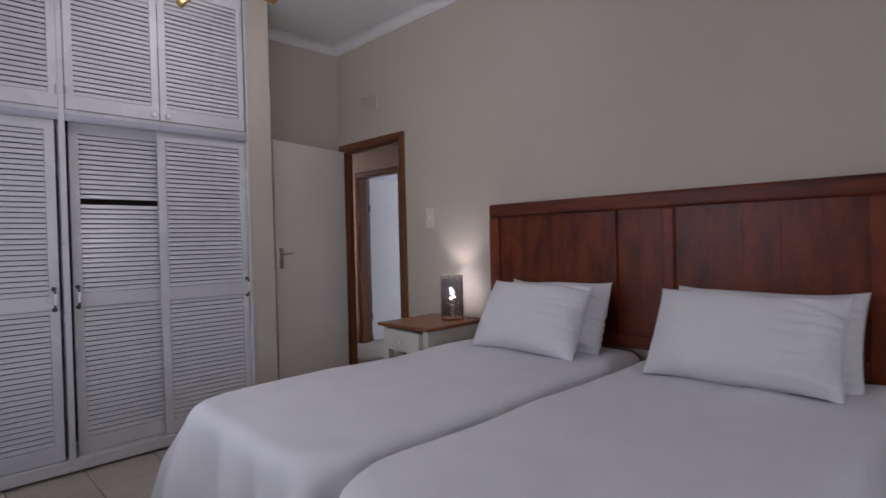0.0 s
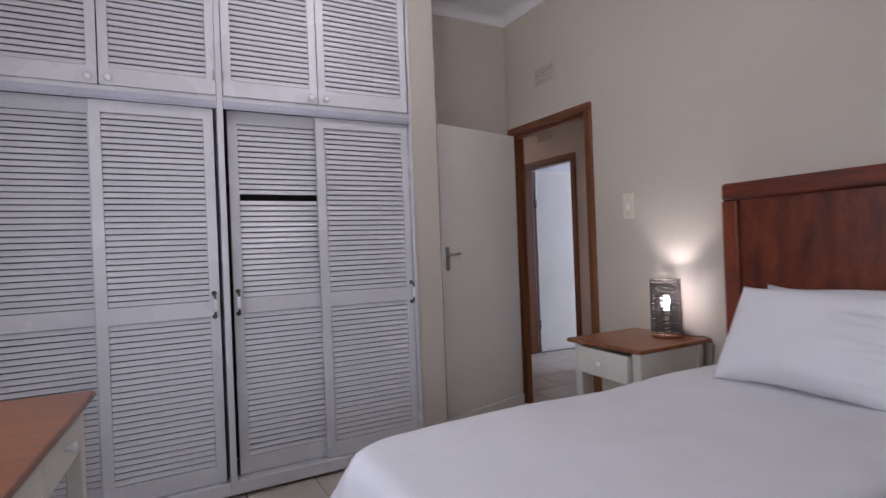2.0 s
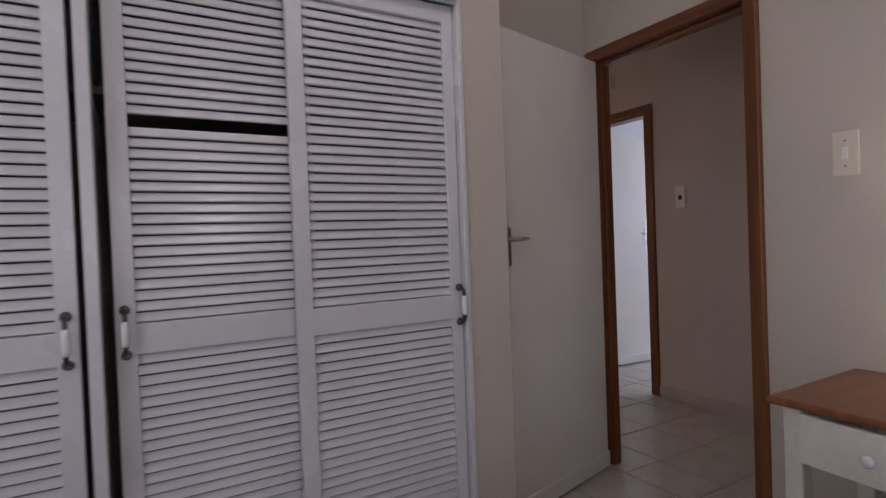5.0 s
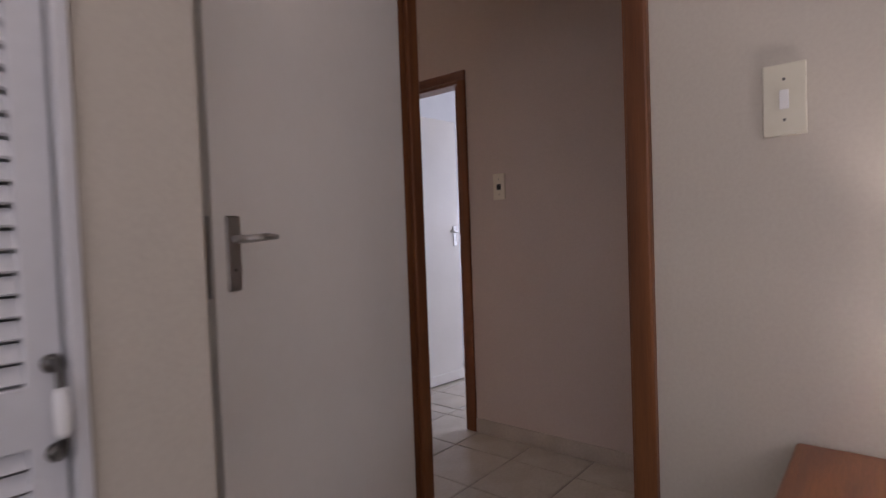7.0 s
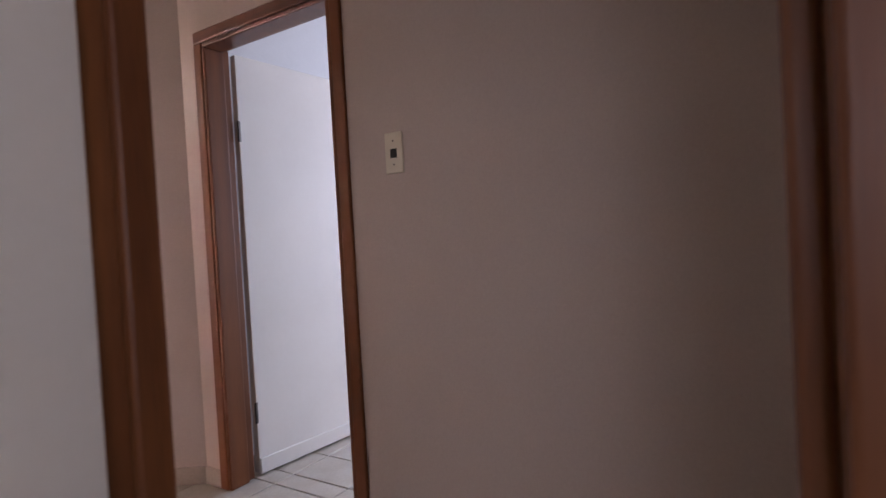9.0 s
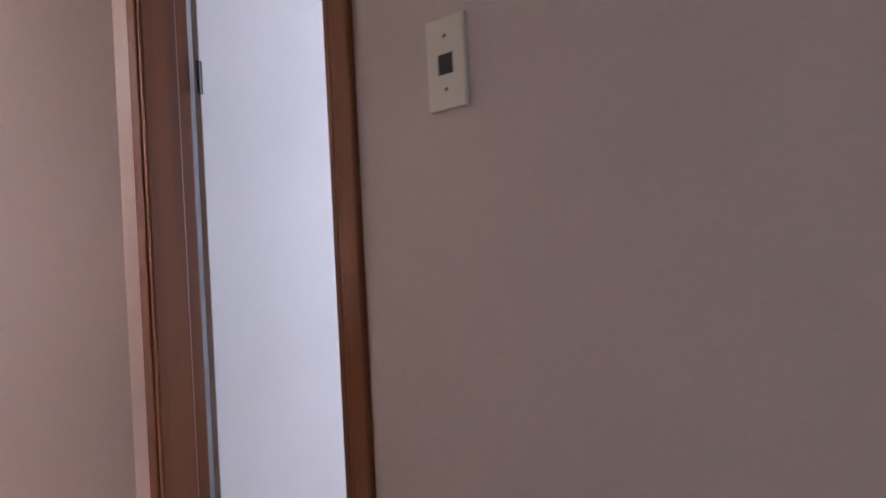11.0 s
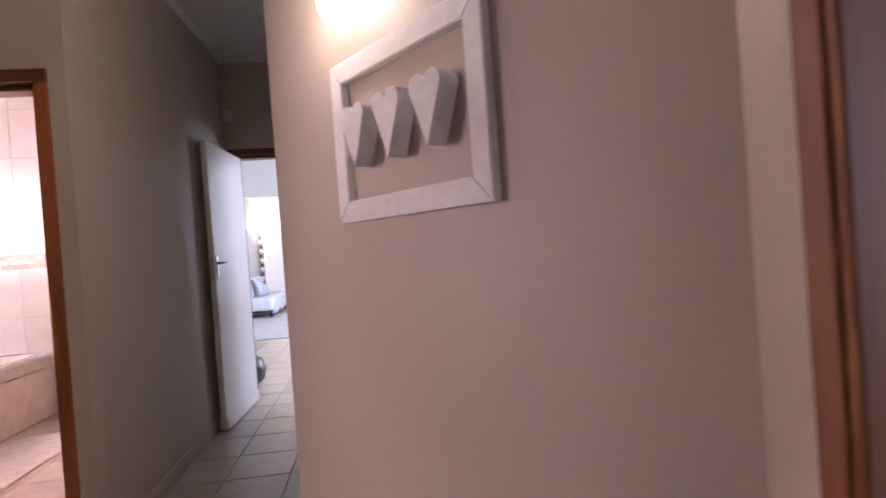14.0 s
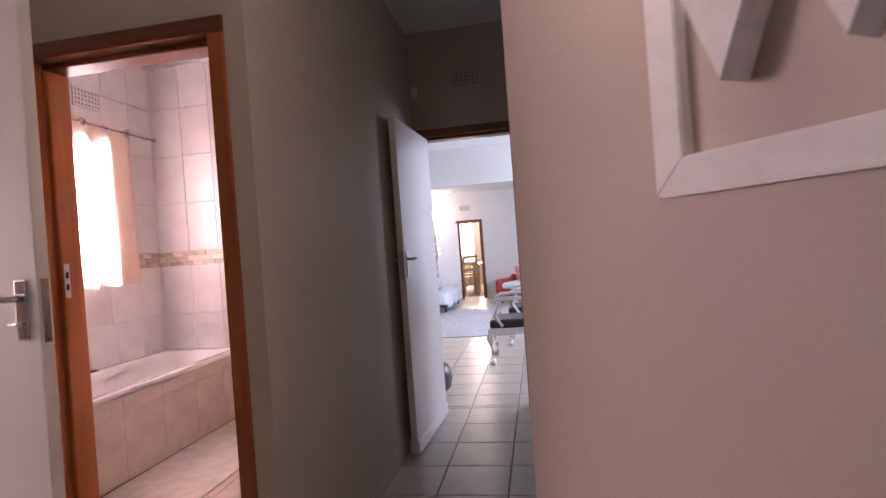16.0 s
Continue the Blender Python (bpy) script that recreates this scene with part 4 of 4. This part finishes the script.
def lay(name, parent, x0, x1, y0, y1, ox, oy, ts=TS, joint=0.006, material=None, keep=None):
    """Square floor tiles over a stretch of the plan, cut at its edges."""
    material = material or TILE
    for i in range(math.floor((x0 - ox) / ts), math.ceil((x1 - ox) / ts)):
        for j in range(math.floor((y0 - oy) / ts), math.ceil((y1 - oy) / ts)):
            a, b = max(x0, ox + i * ts), min(x1, ox + (i + 1) * ts)
            c, e = max(y0, oy + j * ts), min(y1, oy + (j + 1) * ts)
            if b - a < 0.03 or e - c < 0.03 or (keep and not keep((a + b) / 2, (c + e) / 2)):
                continue
            ob = new(name, tile_mesh(b - a - joint, e - c - joint, 0.006, material))
            ob.parent = parent
            ob.matrix_basis = pose((a + b) / 2, (c + e) / 2, random.uniform(-0.0004, 0.0003))


OX, OY = 2.68, 8.475
OX2, OY2 = 4.335, 5.18
lay("floor_tile", floor_ob, XW, XE, 0.9, YN, OX, OY)
lay("floor_tile", floor_ob, XE, 4.45, 2.8, 7.06, OX2, OY2)
lay("floor_tile", floor_ob, 1.11, XE, YN + 0.13, 7.06, OX2, OY2, keep=lambda x, y: y > 5.6)
lay("floor_tile", floor_ob, 4.45, 6.0, 3.6, 5.56, OX2, OY2)
lay("floor_tile", floor_ob, 1.1, XR, 7.06, 9.6, OX, OY, keep=lambda x, y: x > XL - 0.06 or y < 7.2)
lay("floor_tile", floor_ob, 0.5, 4.2, 9.6, 18.6, OX, OY, keep=lambda x, y: abs(x - (2.9 - 0.12 * (y - 9.6))) < 1.1)
lay("floor_tile", floor_ob, 0.8, XL - 0.13, 7.19, 9.65, 0.8, 7.4, 0.335, 0.004, BTILE)


def rest_of_floor(x0, x1, y0, y1, z=-0.0035):
    return box(x0, x1, y0, y1, -0.006, z, 0)


for k, (a, b, c, e) in enumerate(((XW, XE, YS, 0.9), (XE + 0.12, XO, 1.5, 2.8), (6.0, 7.5, 2.4, 5.56), (4.45, 6.0, 2.4, 3.6))):
    structure("floor_screed", rest_of_floor(a, b, c, e, -0.002), TILE)


# ---- bathroom ----
def wall_tiles(parent, plane, at, u0, u1, z0, z1, tw, th, material, hole=None, face=1, joint=0.0025, uo=0.0):
    """Wall tiles on a plane; plane: 'x' (runs along y) or 'y' (runs along x)."""
    n = math.ceil((u1 - u0 + uo) / tw)
    m = math.ceil((z1 - z0) / th - 1e-6)
    for i in range(n):
        for j in range(m):
            a, b = max(u0, u0 - uo + i * tw), min(u1, u0 - uo + (i + 1) * tw)
            c, e = z0 + j * th, min(z1, z0 + (j + 1) * th)
            if b - a < 0.02 or e - c < 0.02:
                continue
            if hole and a < hole[1] - 0.01 and b > hole[0] + 0.01 and c < hole[3] - 0.01 and e > hole[2] + 0.01:
                if a < hole[0] - 0.02:
                    b = hole[0]
                elif b > hole[1] + 0.02:
                    a = hole[1]
                elif c < hole[2] - 0.02:
                    e = hole[2]
                elif e > hole[3] + 0.02:
                    c = hole[3]
                else:
                    continue
            ob = new("wall_tile", tile_mesh(b - a - joint, e - c - joint, 0.007, material, 0.002))
            ob.parent = parent
            m4 = Matrix.Rotation(radians(90), 4, "Y") @ Matrix.Rotation(radians(90), 4, "Z") if plane == "x" else Matrix.Rotation(radians(90), 4, "X")
            p = (at + 0.007 * face, (a + b) / 2, (c + e) / 2) if plane == "x" else ((a + b) / 2, at - 0.007, (c + e) / 2)
            ob.matrix_basis = Matrix.Translation(p) @ m4


bw = bpy.data.objects["wall_bathroom_west"]
bn = bpy.data.objects["wall_bathroom_north"]
HOLE = (8.10, 9.08, 1.22, 2.14)
for lo, hi in ((0.43, 1.246), (1.367, 2.98)):
    wall_tiles(bw, "x", XB0, 7.6, YB1, lo, hi, 0.27, 0.408, WTILE, HOLE, uo=0.1)
    wall_tiles(bn, "y", YB1, XB0, XL - 0.13, lo, hi, 0.27, 0.408, WTILE, None, uo=0.244)
for r in range(3):
    wall_tiles(bn, "y", YB1, XB0, 1.6, 1.248 + r * 0.039, 1.248 + (r + 1) * 0.039, 0.105, 0.039, MOSAIC, None, uo=0.04 * r)
    wall_tiles(bw, "x", XB0, 9.10, YB1, 1.248 + r * 0.039, 1.248 + (r + 1) * 0.039, 0.105, 0.039, MOSAIC, None, uo=0.04 * r)

tub = thing("bathtub", (0.43, 8.78, 0), "white bath with a beige tiled front panel", "bathtub")
TX, TY, TZ = 0.375, 0.86, 0.535
bm = bmesh.new()
rows = []
for k, (inset, z, rad) in enumerate(((0.0, TZ - 0.03, 0.02), (0.0, TZ - 0.004, 0.02), (0.006, TZ, 0.025), (0.058, TZ, 0.07), (0.068, TZ - 0.008, 0.08), (0.085, TZ - 0.10, 0.10), (0.12, TZ - 0.30, 0.13), (0.17, TZ - 0.38, 0.14), (0.26, TZ - 0.40, 0.08))):
    ring = []
    for q in range(4):
        sx, sy = ((1, 1), (-1, 1), (-1, -1), (1, -1))[q]
        for c in range(7):
            a = math.pi / 2 * (q + c / 6)
            ring.append(bm.verts.new((sx * (TX - inset - rad) + rad * math.cos(a), sy * (TY - inset * 1.3 - rad) + rad * math.sin(a), z)))
    rows.append(ring)
for A, B in zip(rows, rows[1:]):
    for k in range(28):
        bm.faces.new((A[k], A[(k + 1) % 28], B[(k + 1) % 28], B[k]))
bm.faces.new(rows[-1])
part("basin", bm, ACRYL, tub, "glossy white basin", True)
fp = part("front_panel", box(TX - 0.04, TX - 0.012, -TY + 0.01, TY - 0.01, 0.0, TZ - 0.032, 0), WGROUT, tub)
for i in range(5):
    w = (2 * TY - 0.02) / 5
    for z0, z1 in ((0.004, 0.41), (0.414, TZ - 0.034)):
        ob = new("panel_tile", tile_mesh(w - 0.002, z1 - z0, 0.009, BTILE, 0.001))
        ob.parent = fp
        ob.matrix_basis = Matrix.Translation((TX - 0.003, -TY + 0.01 + (i + 0.5) * w, (z0 + z1) / 2)) @ Matrix.Rotation(radians(90), 4, "Y") @ Matrix.Rotation(radians(90), 4, "Z")
part("overflow_knob", lathe([(0.03, 0), (0.032, 0.006), (0.02, 0.014)], 18, None, "z", (-TX + 0.03, 0.05, TZ)), PEWTER, tub, "dark round knob on the rim", True)

mat_ob = tagged(finish("bath_mat", box(0.83, 1.42, 8.02, 9.0, 0.0, 0.012, 0.005, 2), MATM), "pale folded bath mat on the floor", "bath mat")

win = thing("window_bathroom", (XB0 - 0.07, 8.59, 1.68), "white framed bathroom window behind the curtain", "window")
tagged(win, kind="structure")
_f = bmesh.new()
for a, b, c, e in ((-0.488, -0.45, -0.458, 0.458), (0.45, 0.488, -0.458, 0.458), (-0.45, 0.45, -0.458, -0.42), (-0.45, 0.45, 0.42, 0.458), (-0.02, 0.02, -0.42, 0.42)):
    add_box(_f, -0.02, 0.02, a, b, c, e, 0.003)
part("window_frame", _f, WHITE, win)
gl = bpy.data.materials.new("clear_glass")
gl.use_nodes = True
gl.node_tree.nodes["Principled BSDF"].inputs["Transmission Weight"].default_value = 1
gl.node_tree.nodes["Principled BSDF"].inputs["Roughness"].default_value = 0.02
part("pane", box(-0.003, 0.003, -0.46, 0.46, -0.43, 0.43, 0), gl, win).visible_shadow = False


def curtain(name, p0, p1, z0, z1, waves, amp, material, label, rings=True):
    A, B = Vector(p0), Vector(p1)
    dd = (B - A)
    nn = Vector((-dd.y, dd.x)).normalized()
    n, m = waves * 10, 14
    bm = bmesh.new()
    g = []
    for i in range(n + 1):
        col = []
        for j in range(m + 1):
            f = j / m
            s = math.sin(2 * math.pi * waves * i / n) * amp * (0.75 + 0.4 * f) + 0.012 * noise.noise(Vector((i * 0.15, f * 2, 3)))
            q = A + dd * (i / n) * (1 + 0.02 * f) + nn * s
            col.append(bm.verts.new((q.x, q.y, z1 + (z0 - z1) * f + 0.004 * math.sin(i * 0.6))))
        g.append(col)
    for a, b in zip(g, g[1:]):
        for j in range(m):
            bm.faces.new((a[j], a[j + 1], b[j + 1], b[j]))
    c = thing(name, (0, 0, 0), label, "curtain")
    part("cloth", bm, material, c, "", True)
    if rings:
        for k in range(waves):
            q = A + dd * ((k + 0.75) / waves) - nn * (amp * 0.8 + 0.006)
            e = dd.normalized() * 0.024
            part("eyelet", tube([(q.x + e.x * math.cos(a * math.pi / 8), q.y + e.y * math.cos(a * math.pi / 8), z1 - 0.045 + 0.024 * math.sin(a * math.pi / 8)) for a in range(16)], 0.0085, 8, None, True), CHROME, c, "chrome eyelet ring", True)
    return c


curtain("bathroom_curtain", (XB0 + 0.052, 8.05), (XB0 + 0.052, 9.33), 1.13, 2.37, 6, 0.026, PEACH, "sunlit peach eyelet curtain over the bathroom window")
rod = thing("curtain_rod", (XB0 + 0.07, 8.74, 2.325), "thin chrome curtain rod with round end", "curtain rod")
part("rod", tube([(0, -0.85, 0), (0, 0.84, 0)], 0.008, 8), CHROME, rod, "", True)
part("finial", lathe([(0.004, -0.02), (0.018, -0.008), (0.02, 0.004), (0.012, 0.018), (0.003, 0.022)], 14, None, "z", (0, 0.86, 0)), CHROME, rod, "", True)
for y in (-0.8, 0.8):
    part("bracket", tube([(-0.062, y, 0), (0, y, 0)], 0.006, 8), CHROME, rod)
air_brick("air_vent", (XB0 + 0.008, 8.98, 2.53), -90, 0.24, 0.13, 8, 4, "white air vent above the bathroom curtain", WTILE)


# ---- living room ----
def queen_chair(name, at, turn, label):
    c = thing(name, at, label, "chair", "white dining chairs", turn)
    part("seat", box(-0.26, 0.26, -0.25, 0.25, 0.37, 0.46, 0.025, 3), LEATH, c, "dark leather seat pad")
    part("seat_frame", box(-0.28, 0.28, -0.27, 0.27, 0.31, 0.372, 0.012, 2), FRAMEW, c)
    for sx in (-1, 1):
        part("leg", tube([(sx * 0.24, 0.23, 0.34), (sx * 0.27, 0.26, 0.27), (sx * 0.245, 0.235, 0.12), (sx * 0.24, 0.23, 0.05), (sx * 0.26, 0.25, 0.0)], [0.035, 0.038, 0.020, 0.017, 0.034], 10), FRAMEW, c, "", True)
        part("leg", tube([(sx * 0.24, -0.23, 0.34), (sx * 0.25, -0.25, 0.15), (sx * 0.26, -0.29, 0.0)], [0.025, 0.02, 0.024], 10), FRAMEW, c, "", True)
        part("arm", tube([(sx * 0.25, -0.25, 0.66), (sx * 0.28, -0.05, 0.68), (sx * 0.29, 0.16, 0.67), (sx * 0.27, 0.22, 0.64)], [0.018, 0.02, 0.024, 0.02], 10), FRAMEW, c, "", True)
        part("arm_post", tube([(sx * 0.26, 0.12, 0.39), (sx * 0.28, 0.19, 0.5), (sx * 0.285, 0.13, 0.66)], 0.018, 8), FRAMEW, c, "", True)
        part("back_post", tube([(sx * 0.23, -0.25, 0.34), (sx * 0.24, -0.29, 0.7), (sx * 0.25, -0.35, 1.0)], 0.02, 8), FRAMEW, c, "", True)
    part("top_rail", tube([(-0.26, -0.35, 0.99), (0, -0.37, 1.03), (0.26, -0.35, 0.99)], 0.028, 10), FRAMEW, c, "", True)
    part("splat", box(-0.09, 0.09, -0.36, -0.335, 0.42, 1.0, 0.004), FRAMEW, c)
    return c


ch = queen_chair("armchair", (2.98, 11.25, 0), 90, "white painted cabriole armchair with a dark seat")
copy_thing(ch, pose(3.12, 12.25, 0, 0, 0, 90))

rug = tagged(finish("rug", box(0.75, 3.0, 12.75, 15.9, 0.0, 0.012, 0.004), RUGM), "pale woven rug on the tiled living room floor", "rug")

sofa = thing("sofa", (1.26, 16.35, 0), "sofa covered with a pale throw by the wall", "sofa", turn=-90)
part("base", box(-0.85, 0.85, -0.30, 0.26, 0.10, 0.30, 0.04, 3), LEATH, sofa)
_tb = box(-0.90, 0.90, -0.32, 0.30, 0.12, 0.40, 0.07, 4)
bmesh.ops.subdivide_edges(_tb, edges=[e for e in _tb.edges if e.calc_length() > 0.3], cuts=14, use_grid_fill=True)
for _v in _tb.verts:
    _q = noise.noise(_v.co * 6)
    _v.co.y += 0.03 * _q if _v.co.y > 0.2 else 0
    _v.co.z += 0.02 * _q + (0.05 * math.sin(9 * _v.co.x) - 0.02 if _v.co.z < 0.2 else 0)
part("throw", _tb, THROW, sofa, "pale patterned throw hanging over the front", True)
_bk = box(-0.86, 0.84, -0.36, -0.20, 0.2, 0.78, 0.07, 4)
for _v in _bk.verts:
    _v.co.y -= 0.14 * max(0, _v.co.z - 0.4) - 0.03
part("backrest", _bk, THROW, sofa, "", True)
for sx in (-1, 1):
    for sy in (-0.26, 0.22):
        part("foot", lathe([(0.02, 0), (0.028, 0.1)], 10, None, "z", (sx * 0.78, sy, 0)), LEATH, sofa)
pc = pillow("cushion", (1.20, 16.1, 0.60), 65, 90, (0.42, 0.42, 0.14), "patterned blue and white cushion on the sofa", 9)
pc.data.materials[0] = CUSH
pc["category"] = "cushion"
pc["group"] = ""

rs = thing("red_armchair", (3.05, 16.85, 0), "red upholstered armchair with a pale throw", "armchair", turn=160)
part("base", box(-0.55, 0.55, -0.38, 0.38, 0.14, 0.36, 0.04, 3), REDW, rs)
part("backrest", box(-0.56, 0.56, -0.46, -0.28, 0.2, 0.56, 0.07, 4), REDW, rs, "", True)
for sx in (-1, 1):
    part("armrest", box(min(sx * 0.46, sx * 0.6), max(sx * 0.46, sx * 0.6), -0.4, 0.4, 0.14, 0.50, 0.06, 4), REDW, rs, "", True)
    for sy in (-0.33, 0.33):
        part("foot", lathe([(0.022, 0), (0.03, 0.14)], 10, None, "z", (sx * 0.5, sy, 0)), LEATH, rs)
part("throw", box(-0.44, 0.44, -0.28, 0.44, 0.30, 0.43, 0.05, 3), THROW, rs, "pale throw over the seat", True)
pk = pillow("cushion", (2.98, 16.95, 0.56), 70, 160, (0.42, 0.42, 0.15), "pink cushion on the red armchair", 12)
pk.data.materials[0] = PINKC
pk["category"] = "cushion"
pk["group"] = ""

door_frame("door_frame_dining", "x", YL - 0.012, 0.152, 1.43, 2.05, 1.84, "brown door frame in the far living room wall")
door_leaf("dining_door", (1.47, YL - 0.05), 208, 0.55, 1.76, "white flush door open into the living room", kick=False)
air_brick("air_vent", (1.66, YL, 2.12), 180, 0.22, 0.11, 7, 4, "white air brick high on the far wall")
ls = thing("wall_sconce", (0.88, 17.45, 2.0), "lit wall lamp in the living room", "wall lamp", turn=-90)
part("back_plate", lathe([(0.05, 0), (0.05, -0.012)], 20, None, "y"), CHROME, ls)
part("shade", lathe([(0.03, -0.1), (0.06, -0.05), (0.075, 0.03), (0.05, 0.1)], 20, None, "z", (0, 0.10, 0)), SCONCE, ls, "glowing glass shade", True).visible_shadow = False
part("arm", tube([(0, 0.0, 0), (0, 0.09, -0.09)], 0.008, 8), CHROME, ls)


def hanging_picture(name, at, turn, w, h, label, colour):
    f = thing(name, at, label, "picture", turn=turn)
    bm = bmesh.new()
    for a, b, c, e in ((-w / 2, w / 2, h / 2 - 0.06, h / 2), (-w / 2, w / 2, -h / 2, -h / 2 + 0.06), (-w / 2, -w / 2 + 0.06, -h / 2 + 0.06, h / 2 - 0.06), (w / 2 - 0.06, w / 2, -h / 2 + 0.06, h / 2 - 0.06)):
        add_box(bm, a, b, 0.0, 0.025, c, e, 0.003)
    part("frame_bars", bm, FRAMEW, f)
    part("image", box(-w / 2 + 0.05, w / 2 - 0.05, 0.002, 0.01, -h / 2 + 0.05, h / 2 - 0.05, 0), mat("print", colour, 0.4, 0.1, 6, 40, 0, second=(0.75, 0.75, 0.72)), f)
    return f


hanging_picture("framed_print", (0.88, 16.2, 1.45), -90, 0.5, 0.6, "white framed pale blue print on the living room wall", (0.25, 0.5, 0.6))

wr_ = thing("ornament_stand", (0.955, 17.62, 0), "slim dark floor stand with white ornaments up its pole", "stand")
part("foot", lathe([(0.10, 0), (0.10, 0.015), (0.02, 0.03)], 18), LEATH, wr_)
part("pole", tube([(0, 0, 0.02), (0, 0, 1.66)], 0.014, 8), LEATH, wr_)
for k in range(5):
    part("ornament", lathe([(0.018, 0), (0.05, 0.05), (0.05, 0.09), (0.018, 0.14)], 12, None, "z", (0, 0, 0.62 + 0.21 * k)), PORC, wr_, "white ornament", True)

bs = thing("round_cushion", (2.30, 9.98, 0), "dark round pouffe behind the passage door", "pouffe")
part("body", lathe([(0.10, 0), (0.16, 0.05), (0.18, 0.14), (0.15, 0.24), (0.08, 0.28)], 20), LEATH, bs, "", True)

dt = thing("dining_table", (2.0, 19.9, 0), "pale pine dining table", "table")
part("top", box(-0.45, 0.9, -0.5, 0.5, 0.72, 0.76, 0.006), PINE, dt)
for sx in (-0.38, 0.82):
    for sy in (-0.42, 0.42):
        part("leg", box(sx - 0.04, sx + 0.04, sy - 0.04, sy + 0.04, 0, 0.72, 0.005), PINE, dt)


def pine_chair(at, turn):
    c = thing("dining_chair", at, "pale pine dining chair", "chair", "chairs round the dining table", turn)
    part("seat", box(-0.21, 0.21, -0.2, 0.2, 0.43, 0.46, 0.006), PINE, c)
    for sx in (-0.18, 0.18):
        part("leg", box(sx - 0.02, sx + 0.02, 0.15, 0.19, 0, 0.43, 0.003), PINE, c)
        part("back_leg", box(sx - 0.02, sx + 0.02, -0.2, -0.16, 0, 1.0, 0.003), PINE, c)
    for z in (0.6, 0.75, 0.92):
        part("back_rail", box(-0.16, 0.16, -0.19, -0.17, z, z + 0.07, 0.003), PINE, c)
    return c


pch = pine_chair((1.50, 19.25, 0), 20)
copy_thing(pch, pose(1.35, 20.5, 0, 0, 0, -80))
copy_thing(pch, pose(1.9, 21.1, 0, 0, 0, 180))
curtain("dining_curtain", (0.75, 22.40), (1.30, 22.40), 0.0, 2.2, 5, 0.035, SHEER, "beige printed curtain at the dining window")
curtain("dining_curtain", (1.62, 22.40), (2.3, 22.40), 0.0, 2.2, 5, 0.035, SHEER, "beige printed curtain at the dining window")
